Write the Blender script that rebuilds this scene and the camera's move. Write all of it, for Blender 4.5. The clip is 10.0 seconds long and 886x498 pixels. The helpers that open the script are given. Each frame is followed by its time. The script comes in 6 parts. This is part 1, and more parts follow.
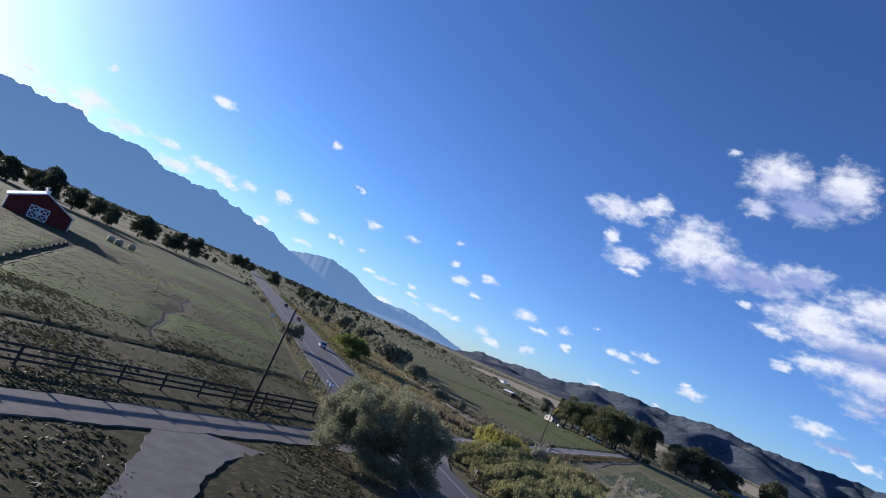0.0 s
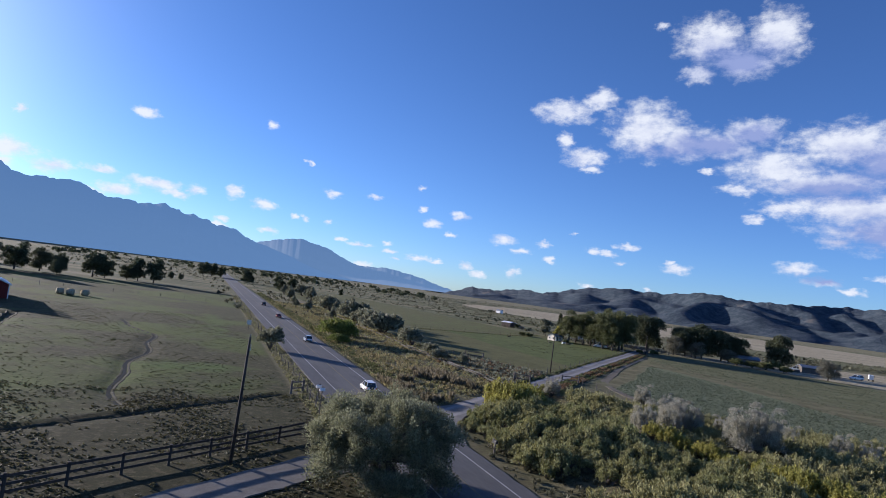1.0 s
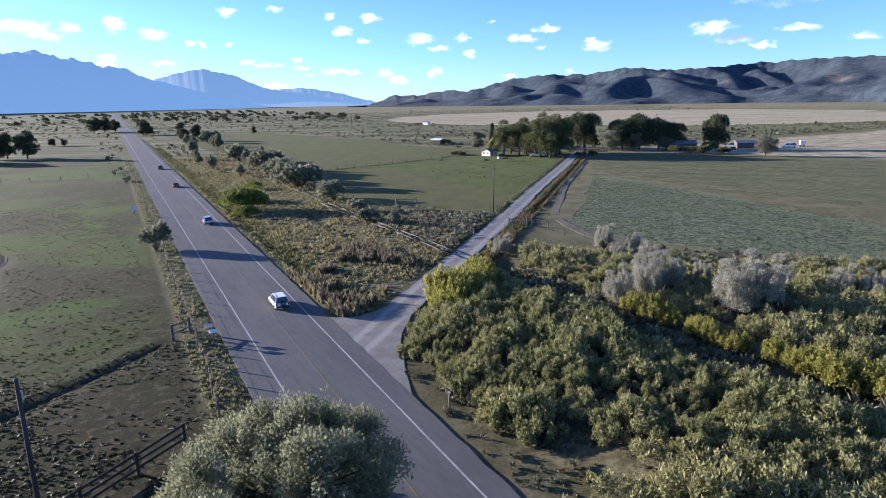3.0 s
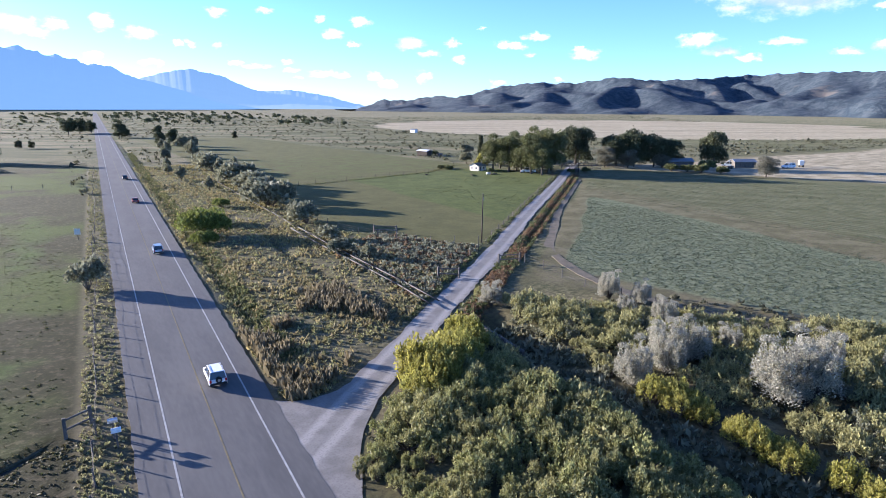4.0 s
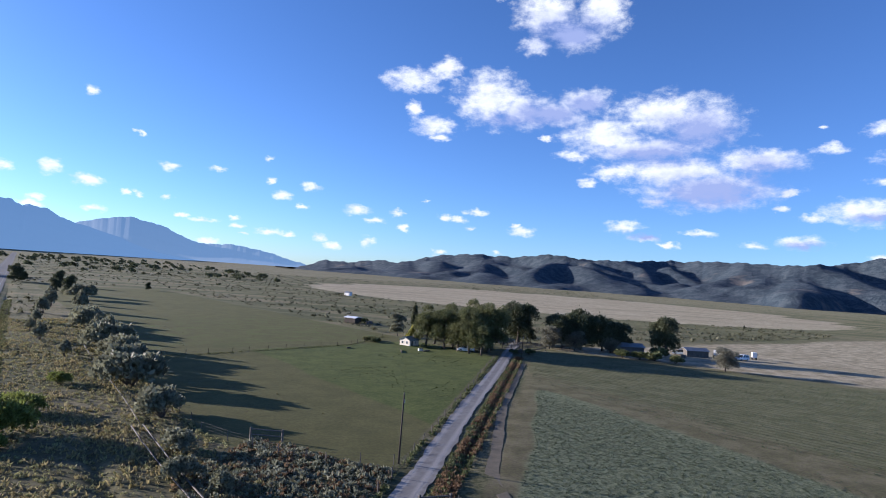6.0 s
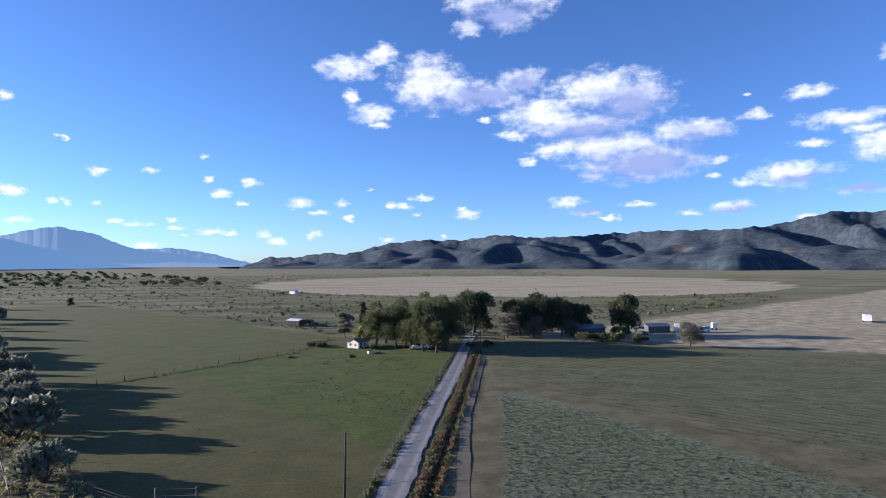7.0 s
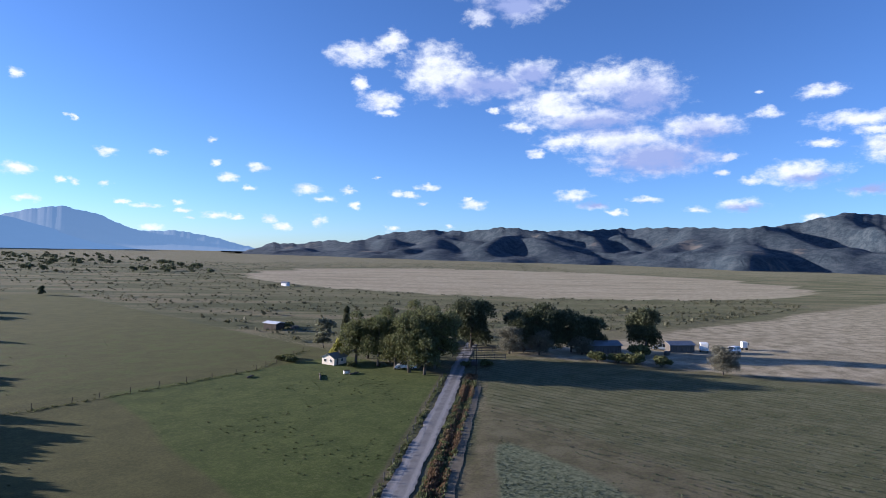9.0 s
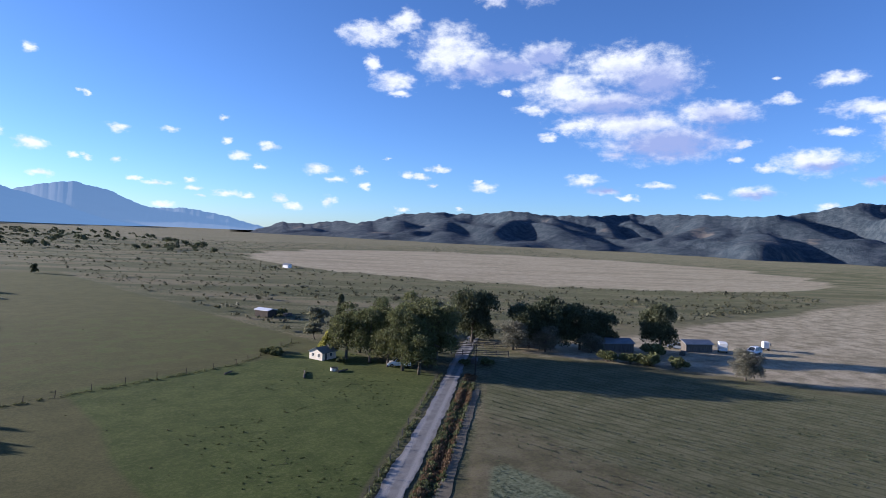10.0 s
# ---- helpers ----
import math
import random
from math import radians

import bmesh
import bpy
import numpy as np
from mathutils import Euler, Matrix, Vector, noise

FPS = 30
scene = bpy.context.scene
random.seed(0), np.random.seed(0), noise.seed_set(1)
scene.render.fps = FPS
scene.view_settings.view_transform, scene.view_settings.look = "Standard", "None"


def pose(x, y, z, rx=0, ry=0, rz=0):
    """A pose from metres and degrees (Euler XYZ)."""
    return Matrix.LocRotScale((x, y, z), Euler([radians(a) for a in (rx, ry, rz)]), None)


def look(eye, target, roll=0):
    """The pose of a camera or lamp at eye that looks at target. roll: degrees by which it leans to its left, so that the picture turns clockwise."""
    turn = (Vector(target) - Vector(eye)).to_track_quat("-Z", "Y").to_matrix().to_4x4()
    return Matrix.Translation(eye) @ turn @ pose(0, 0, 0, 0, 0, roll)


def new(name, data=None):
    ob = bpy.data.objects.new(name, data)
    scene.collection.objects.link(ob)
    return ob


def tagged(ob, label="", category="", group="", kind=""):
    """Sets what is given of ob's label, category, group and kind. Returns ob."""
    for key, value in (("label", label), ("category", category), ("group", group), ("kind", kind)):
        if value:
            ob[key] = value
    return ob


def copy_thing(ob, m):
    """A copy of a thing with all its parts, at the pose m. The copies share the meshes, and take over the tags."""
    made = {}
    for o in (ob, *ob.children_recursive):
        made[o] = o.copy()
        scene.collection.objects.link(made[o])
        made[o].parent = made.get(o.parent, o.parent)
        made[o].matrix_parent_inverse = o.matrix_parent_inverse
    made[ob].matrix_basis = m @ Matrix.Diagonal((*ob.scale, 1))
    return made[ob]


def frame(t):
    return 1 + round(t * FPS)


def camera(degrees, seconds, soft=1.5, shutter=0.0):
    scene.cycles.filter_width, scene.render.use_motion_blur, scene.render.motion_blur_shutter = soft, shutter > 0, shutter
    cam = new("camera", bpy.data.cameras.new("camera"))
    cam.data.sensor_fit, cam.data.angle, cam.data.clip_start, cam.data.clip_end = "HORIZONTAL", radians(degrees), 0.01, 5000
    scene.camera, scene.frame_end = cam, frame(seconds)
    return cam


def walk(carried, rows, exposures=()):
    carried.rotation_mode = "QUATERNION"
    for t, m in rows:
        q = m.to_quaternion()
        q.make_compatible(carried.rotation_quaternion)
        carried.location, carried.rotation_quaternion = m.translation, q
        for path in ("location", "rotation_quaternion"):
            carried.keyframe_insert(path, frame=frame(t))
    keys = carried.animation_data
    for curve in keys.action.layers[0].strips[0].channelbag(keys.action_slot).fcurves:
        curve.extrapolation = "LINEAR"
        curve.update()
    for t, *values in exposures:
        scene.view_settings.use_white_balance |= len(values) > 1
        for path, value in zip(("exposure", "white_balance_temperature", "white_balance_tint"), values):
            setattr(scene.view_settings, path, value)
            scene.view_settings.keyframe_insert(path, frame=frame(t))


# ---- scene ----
# ---- camera ----
cam = camera(72.0, 10.0, soft=0.35)
walk(cam, [
    (0.0, pose(-28.30, 18.91, 13.14, 98.77, -23.22, -22.38)),
    (0.5, pose(-26.79, 21.65, 14.64, 95.95, -13.15, -22.83)),
    (1.0, pose(-25.32, 24.76, 16.59, 93.83, -7.32, -23.39)),
    (1.5, pose(-23.26, 28.87, 18.48, 87.88, -4.24, -23.18)),
    (2.0, pose(-20.96, 33.48, 19.97, 84.30, -1.40, -23.71)),
    (2.5, pose(-18.45, 38.21, 21.51, 82.30, 0.41, -28.17)),
    (2.7, pose(-16.97, 40.52, 22.31, 79.21, 1.38, -29.74)),
    (3.8, pose(-8.30, 54.06, 25.80, 74.69, -0.13, -31.46)),
    (4.0, pose(-6.56, 56.30, 25.91, 76.74, -0.27, -31.41)),
    (4.5, pose(-2.14, 62.03, 26.20, 80.86, -1.03, -32.53)),
    (5.0, pose(2.13, 67.49, 26.34, 87.83, -3.81, -33.49)),
    (5.5, pose(7.07, 73.70, 26.22, 91.81, -5.04, -35.12)),
    (7.0, pose(23.24, 92.86, 28.43, 91.14, 0.22, -41.63)),
    (7.5, pose(28.22, 98.15, 29.48, 91.49, 0.82, -42.49)),
    (8.0, pose(33.85, 103.33, 30.74, 91.73, 0.10, -42.27)),
    (8.5, pose(39.55, 108.15, 31.83, 89.88, -1.27, -41.49)),
    (9.0, pose(45.11, 112.70, 32.76, 90.18, -1.45, -41.19)),
    (9.5, pose(50.68, 117.17, 33.66, 89.42, -1.60, -40.99)),
    (10.0, pose(56.36, 121.81, 34.33, 88.50, -2.59, -40.32)),
], exposures=[(t, e, 5950, 15) for t, e in ((0.0, 0.74), (0.5, 0.70), (1.0, 0.70), (1.5, 0.72), (2.0, 0.98), (2.7, 1.24), (3.8, 1.85), (4.3, 1.84), (5.0, 1.40), (5.7, 1.04), (7.0, 1.03), (10.0, 0.96))])

# ---- sky and sun ----
SUN_AZ, SUN_EL = -39.0, 11.3      # degrees from +Y towards +X, and above the horizon
sun = new("sun", bpy.data.lights.new("sun", "SUN"))
sun.data.energy, sun.data.angle, sun.data.color = 5.0, radians(0.53), (1.0, 0.88, 0.76)
sun_dir = Vector((math.sin(radians(SUN_AZ)) * math.cos(radians(SUN_EL)), math.cos(radians(SUN_AZ)) * math.cos(radians(SUN_EL)), math.sin(radians(SUN_EL))))
sun.matrix_world = look((0, 0, 0), -sun_dir)
sun.location = (-300, 300, 200)

world = bpy.data.worlds.new("sky")
scene.world = world
world.use_nodes = True
WN, WL = world.node_tree.nodes, world.node_tree.links
WN.clear()


def wmath(op, a, b=None, clamp=False):
    n = WN.new("ShaderNodeMath")
    n.operation, n.use_clamp = op, clamp
    for i, v in enumerate((a, b)):
        if v is None:
            continue
        if isinstance(v, (int, float)):
            n.inputs[i].default_value = v
        else:
            WL.new(v, n.inputs[i])
    return n.outputs[0]


sky = WN.new("ShaderNodeTexSky")
sky.sky_type, sky.sun_disc = "NISHITA", False
sky.sun_elevation, sky.sun_rotation = radians(SUN_EL), radians(SUN_AZ)
sky.altitude, sky.air_density, sky.dust_density, sky.ozone_density = 2300, 1.0, 1.1, 2.2
where = WN.new("ShaderNodeTexCoord").outputs["Generated"]
xyz = WN.new("ShaderNodeSeparateXYZ")
WL.new(where, xyz.inputs[0])
az = wmath("MULTIPLY", wmath("ARCTAN2", xyz.outputs[0], xyz.outputs[1]), 57.2958)
el = wmath("MULTIPLY", wmath("ARCSINE", xyz.outputs[2]), 57.2958)
flat = WN.new("ShaderNodeCombineXYZ")
WL.new(az, flat.inputs[0])
WL.new(wmath("MULTIPLY", el, 1.6), flat.inputs[1])
swirl = WN.new("ShaderNodeTexNoise")
swirl.inputs["Scale"].default_value, swirl.inputs["Detail"].default_value, swirl.inputs["Roughness"].default_value = 0.75, 6.0, 0.62
WL.new(flat.outputs[0], swirl.inputs["Vector"])
puff = WN.new("ShaderNodeTexNoise")
puff.inputs["Scale"].default_value, puff.inputs["Detail"].default_value, puff.inputs["Roughness"].default_value = 0.62, 9.0, 0.62
WL.new(flat.outputs[0], puff.inputs["Vector"])
bend = WN.new("ShaderNodeSeparateColor")
WL.new(swirl.outputs["Color"], bend.inputs[0])
spot = WN.new("ShaderNodeCombineXYZ")
WL.new(wmath("ADD", az, wmath("MULTIPLY", wmath("SUBTRACT", bend.outputs[0], 0.5), 2.2)), spot.inputs[0])
WL.new(wmath("ADD", el, wmath("MULTIPLY", wmath("SUBTRACT", bend.outputs[1], 0.5), 1.1)), spot.inputs[1])
CLOUD = {"body": None, "under": None}


def blot(key, a, e, w, h, gain):
    """One rounded patch of cloud round azimuth a and elevation e, w and h its half sizes in degrees."""
    m = WN.new("ShaderNodeMapping")
    m.vector_type = "TEXTURE"
    m.inputs["Location"].default_value, m.inputs["Scale"].default_value = (a, e, 0), (w, h, 1)
    WL.new(spot.outputs[0], m.inputs["Vector"])
    g = WN.new("ShaderNodeTexGradient")
    g.gradient_type = "SPHERICAL"
    WL.new(m.outputs[0], g.inputs[0])
    v = wmath("MULTIPLY", g.outputs["Fac"], gain) if gain != 1 else g.outputs["Fac"]
    CLOUD[key] = v if CLOUD[key] is None else wmath("MAXIMUM", CLOUD[key], v)


def cloud(a, e, w, h):
    k = 1.62 if h > 0.9 else 1.5
    blot("body", a, e, w * k + 0.12, h * k + 0.12, 1 if h > 0.9 else 0.9)


def shade(a, e, w, h):
    blot("under", a, e, w * 1.5, h * 1.6, 1)


# wisps, dome and the high cloud
cloud(32.7, 17.5, 2.51, 1.02)
cloud(35.9, 18.7, 1.61, 0.93)
cloud(33.2, 15.1, 0.84, 0.55)
cloud(35.0, 13.6, 1.81, 0.93)
cloud(35.6, 12.6, 1.18, 0.30)
cloud(40.3, 16.3, 3.31, 2.36)
cloud(43.4, 15.4, 3.02, 1.64)
cloud(49.1, 16.4, 2.42, 1.02)
cloud(46.4, 15.3, 3.02, 1.12)
cloud(45.0, 23.7, 3.12, 1.75)
cloud(50.1, 23.8, 2.31, 2.15)
cloud(44.0, 21.0, 1.61, 0.83)
cloud(40.6, 25.0, 0.68, 0.30)
cloud(47.7, 21.9, 2.51, 1.24)
# the two large rounded clouds
cloud(55.9, 15.3, 4.23, 1.75)
cloud(51.1, 13.3, 4.02, 1.75)
cloud(59.0, 14.4, 3.52, 2.26)
cloud(48.4, 11.6, 1.70, 0.51)
cloud(45.7, 13.0, 0.76, 0.26)
cloud(54.4, 12.2, 5.53, 1.02)
cloud(56.9, 10.3, 6.03, 1.34)
cloud(63.8, 11.2, 3.61, 0.93)
cloud(51.9, 10.2, 2.02, 0.83)
cloud(59.9, 8.8, 5.53, 1.75)
cloud(49.7, 9.2, 0.84, 0.34)
cloud(55.6, 7.7, 1.70, 0.55)
shade(58.9, 13.4, 4.23, 1.75)
shade(55.4, 11.7, 4.52, 0.83)
shade(60.4, 8.4, 5.53, 1.54)
shade(64.5, 10.0, 3.02, 1.24)
shade(45.4, 15.0, 3.52, 1.12)
shade(49.1, 16.0, 2.02, 0.83)
shade(41.9, 14.4, 2.51, 0.71)
shade(47.1, 22.1, 4.02, 1.34)
# the small ones above the hills
cloud(72.8, 13.3, 1.90, 0.55)
cloud(68.8, 12.0, 1.27, 0.39)
cloud(68.4, 13.7, 0.50, 0.17)
cloud(75.4, 11.0, 3.89, 0.66)
cloud(78.9, 15.5, 1.70, 0.66)
cloud(77.8, 8.8, 2.42, 1.02)
cloud(71.4, 7.0, 2.91, 0.98)
cloud(67.9, 6.6, 1.27, 0.34)
cloud(65.5, 7.2, 0.76, 0.26)
cloud(66.0, 8.5, 0.84, 0.30)
cloud(79.2, 6.8, 1.35, 0.60)
cloud(73.1, 9.4, 1.77, 0.39)
cloud(76.5, 10.2, 2.11, 0.39)
shade(76.3, 5.8, 3.02, 0.61)
shade(55.0, 4.6, 2.02, 0.41)
shade(59.9, 4.4, 1.51, 0.31)
shade(67.6, 4.1, 2.02, 0.41)
shade(72.5, 6.5, 2.02, 0.41)
cloud(53.0, 5.3, 1.77, 0.55)
cloud(55.2, 4.4, 1.70, 0.34)
cloud(59.4, 5.0, 1.43, 0.30)
cloud(57.0, 3.9, 1.09, 0.22)
cloud(67.1, 4.5, 2.03, 0.55)
cloud(63.7, 4.2, 1.18, 0.30)
cloud(72.5, 3.5, 1.06, 0.26)
cloud(76.3, 5.5, 2.11, 0.43)
cloud(43.9, 4.4, 1.43, 0.39)
cloud(43.3, 4.8, 0.43, 0.26)
cloud(36.7, 5.2, 0.76, 0.34)
cloud(37.9, 5.1, 1.02, 0.26)
cloud(39.6, 5.9, 1.18, 0.26)
cloud(32.2, 5.4, 0.59, 0.39)
cloud(32.9, 3.9, 0.59, 0.30)
cloud(28.4, 5.4, 1.43, 0.47)
cloud(30.1, 4.5, 1.09, 0.22)
cloud(29.6, 2.4, 0.72, 0.55)
cloud(26.4, 1.9, 0.92, 0.39)
cloud(25.2, 2.5, 0.76, 0.34)
cloud(21.5, 6.0, 1.02, 0.43)
cloud(24.2, 7.0, 0.92, 0.43)
cloud(23.5, 5.1, 0.68, 0.17)
cloud(20.3, 9.1, 0.50, 0.26)
cloud(20.5, 7.3, 0.50, 0.22)
cloud(12.1, 7.5, 0.92, 0.34)
cloud(16.0, 7.8, 0.76, 0.17)
cloud(5.9, 12.7, 0.43, 0.43)
cloud(9.6, 10.0, 0.34, 0.17)
cloud(3.4, 6.3, 1.02, 0.60)
cloud(6.0, 5.5, 1.43, 0.47)
cloud(8.8, 4.9, 0.47, 0.26)
cloud(9.9, 4.8, 0.38, 0.22)
cloud(12.1, 4.9, 0.43, 0.26)
cloud(13.2, 3.5, 0.43, 0.17)
cloud(15.1, 3.2, 1.18, 0.22)
cloud(17.6, 3.7, 0.55, 0.22)
cloud(15.7, 1.4, 0.92, 0.26)
cloud(17.9, 2.9, 0.68, 0.17)
cloud(20.7, 2.6, 1.43, 0.26)
cloud(22.4, 2.5, 0.63, 0.22)
cloud(18.7, 2.3, 0.55, 0.17)
cloud(6.8, 3.3, 0.84, 0.26)
cloud(2.8, 3.8, 0.76, 0.22)
cloud(0.3, 5.8, 0.76, 0.51)
cloud(36.4, 2.0, 0.76, 0.26)
cloud(41.7, 2.3, 0.43, 0.17)
cloud(39.2, 4.4, 0.50, 0.17)
cloud(34.9, 6.7, 0.34, 0.13)
# the bright bank over the range
cloud(-12.9, 9.7, 0.50, 0.34)
cloud(-4.5, 11.5, 1.09, 0.47)
cloud(-2.9, 5.8, 2.96, 0.55)
cloud(-5.7, 4.8, 1.70, 0.60)
cloud(-7.1, 6.2, 1.27, 0.34)
cloud(-1.3, 5.3, 1.70, 0.34)
cloud(-10.4, 5.8, 1.70, 0.60)
cloud(-13.3, 6.6, 2.02, 0.83)
cloud(-8.1, 4.3, 2.11, 0.34)
cloud(2.4, 3.3, 0.84, 0.22)
cloud(-14.3, 5.4, 1.70, 0.43)
cloud(-17.8, 6.6, 1.02, 0.43)
cloud(-15.9, 5.8, 1.27, 0.34)

body = WN.new("ShaderNodeMapRange")
body.interpolation_type = "SMOOTHSTEP"
body.inputs["From Min"].default_value, body.inputs["From Max"].default_value = 0.24, 0.84
ragged = wmath("ADD", CLOUD["body"], wmath("MULTIPLY", wmath("SUBTRACT", puff.outputs["Fac"], 0.5), 1.05))
WL.new(wmath("MULTIPLY", ragged, wmath("GREATER_THAN", CLOUD["body"], 0.001)), body.inputs["Value"])
under = wmath("MULTIPLY", wmath("ADD", CLOUD["under"], wmath("SUBTRACT", 0.58, puff.outputs["Fac"])), 1.35, True)
white = WN.new("ShaderNodeMix")
white.data_type = "RGBA"
white.inputs["A"].default_value, white.inputs["B"].default_value = (0.97, 0.985, 0.98, 1), (0.36, 0.43, 0.70, 1)
WL.new(under, white.inputs["Factor"])
blue = WN.new("ShaderNodeMix")
blue.data_type, blue.blend_type = "RGBA", "MULTIPLY"
blue.inputs["Factor"].default_value, blue.inputs["B"].default_value = 1.0, (0.69, 0.90, 1.27, 1)
WL.new(sky.outputs[0], blue.inputs["A"])
# the bright haze round the low sun
toward = WN.new("ShaderNodeVectorMath")
toward.operation = "DOT_PRODUCT"
toward.inputs[1].default_value = sun_dir
WL.new(where, toward.inputs[0])
halo = wmath("MULTIPLY", wmath("POWER", wmath("MAXIMUM", toward.outputs["Value"], 0.0), 20.0), 9.0)
haze = WN.new("ShaderNodeMix")
haze.data_type, haze.blend_type = "RGBA", "ADD"
haze.inputs["B"].default_value = (1.0, 1.05, 1.0, 1)
WL.new(halo, haze.inputs["Factor"])
haze.clamp_factor = False
WL.new(blue.outputs["Result"], haze.inputs["A"])
SKY_STRENGTH = 0.085
lit = WN.new("ShaderNodeMix")
lit.data_type, lit.blend_type = "RGBA", "MULTIPLY"
lit.inputs["Factor"].default_value, lit.inputs["B"].default_value = 1.0, (6.7, 6.7, 6.7, 1)
WL.new(white.outputs["Result"], lit.inputs["A"])
both = WN.new("ShaderNodeMix")
both.data_type = "RGBA"
WL.new(wmath("MULTIPLY", body.outputs["Result"], 0.93), both.inputs["Factor"])
WL.new(haze.outputs["Result"], both.inputs["A"])
WL.new(lit.outputs["Result"], both.inputs["B"])
back = WN.new("ShaderNodeBackground")
back.inputs["Strength"].default_value = SKY_STRENGTH
WL.new(both.outputs["Result"], back.inputs["Color"])
WL.new(back.outputs[0], WN.new("ShaderNodeOutputWorld").inputs["Surface"])

# ---- materials ----
def material(name, rough=0.9, metal=0.0):
    m = bpy.data.materials.new(name)
    m.use_nodes = True
    b = m.node_tree.nodes["Principled BSDF"]
    b.inputs["Roughness"].default_value, b.inputs["Metallic"].default_value = rough, metal
    b.inputs["Specular IOR Level"].default_value = 0.25
    return m, m.node_tree.nodes, m.node_tree.links, b


def noise_of(N, L, scale, detail=4.0, rough=0.55, vector=None):
    n = N.new("ShaderNodeTexNoise")
    n.inputs["Scale"].default_value, n.inputs["Detail"].default_value, n.inputs["Roughness"].default_value = scale, detail, rough
    if vector is None:
        vector = N.new("ShaderNodeTexCoord").outputs["Object"]
    L.new(vector, n.inputs["Vector"])
    return n.outputs["Fac"]


def ramp_of(N, L, value, lo, hi):
    r = N.new("ShaderNodeMapRange")
    r.interpolation_type = "SMOOTHSTEP"
    r.inputs["From Min"].default_value, r.inputs["From Max"].default_value = lo, hi
    L.new(value, r.inputs["Value"])
    return r.outputs["Result"]


def math_of(N, L, op, a, b=None, clamp=False):
    n = N.new("ShaderNodeMath")
    n.operation, n.use_clamp = op, clamp
    for i, v in enumerate((a, b)):
        if v is None:
            continue
        if isinstance(v, (int, float)):
            n.inputs[i].default_value = v
        else:
            L.new(v, n.inputs[i])
    return n.outputs[0]


def blend(N, L, fac, a, b):
    x = N.new("ShaderNodeMix")
    x.data_type = "RGBA"
    for key, v in (("Factor", fac), ("A", a), ("B", b)):
        if isinstance(v, (int, float)):
            x.inputs[key].default_value = v
        elif isinstance(v, tuple):
            x.inputs[key].default_value = (*v, 1) if len(v) == 3 else v
        else:
            L.new(v, x.inputs[key])
    return x.outputs["Result"]


def bump_of(N, L, b, height, strength, distance):
    u = N.new("ShaderNodeBump")
    u.inputs["Strength"].default_value, u.inputs["Distance"].default_value = strength, distance
    L.new(height, u.inputs["Height"])
    L.new(u.outputs[0], b.inputs["Normal"])


def simple(name, c1, c2, scale=3.0, rough=0.8, metal=0.0, bump=0.0, depth=0.02, stretch=None):
    """Two tones mixed by noise at two scales, with fine relief."""
    m, N, L, b = material(name, rough, metal)
    vec = N.new("ShaderNodeTexCoord").outputs["Object"]
    if stretch:
        mp = N.new("ShaderNodeMapping")
        mp.inputs["Scale"].default_value = stretch
        L.new(vec, mp.inputs["Vector"])
        vec = mp.outputs[0]
    f = noise_of(N, L, scale, 6, 0.6, vec)
    g = noise_of(N, L, scale * 9, 3, 0.5, vec)
    mixv = ramp_of(N, L, math_of(N, L, "ADD", math_of(N, L, "MULTIPLY", f, 0.7), math_of(N, L, "MULTIPLY", g, 0.3)), 0.32, 0.68)
    L.new(blend(N, L, mixv, c1, c2), b.inputs["Base Color"])
    if bump:
        bump_of(N, L, b, math_of(N, L, "ADD", f, math_of(N, L, "MULTIPLY", g, 0.4)), bump, depth)
    return m


def foliage(name, c1, c2, c3, through_light=0.3):
    """Leaves: tone by leaf, by plant and by patch, some light coming through."""
    m, N, L, b = material(name, 0.65)
    leaf = N.new("ShaderNodeNewGeometry").outputs["Random Per Island"]
    plant = N.new("ShaderNodeObjectInfo").outputs["Random"]
    patch = noise_of(N, L, 0.55, 3)
    a = blend(N, L, ramp_of(N, L, patch, 0.35, 0.68), c1, c2)
    a = blend(N, L, math_of(N, L, "MULTIPLY", plant, 0.65), a, c3)
    h = N.new("ShaderNodeHueSaturation")
    L.new(a, h.inputs["Color"])
    L.new(math_of(N, L, "ADD", math_of(N, L, "MULTIPLY", leaf, 0.8), 0.6), h.inputs["Value"])
    L.new(h.outputs[0], b.inputs["Base Color"])
    t = N.new("ShaderNodeBsdfTranslucent")
    L.new(h.outputs[0], t.inputs["Color"])
    x = N.new("ShaderNodeMixShader")
    x.inputs[0].default_value = through_light
    L.new(b.outputs[0], x.inputs[1])
    L.new(t.outputs[0], x.inputs[2])
    L.new(x.outputs[0], N["Material Output"].inputs["Surface"])
    return m


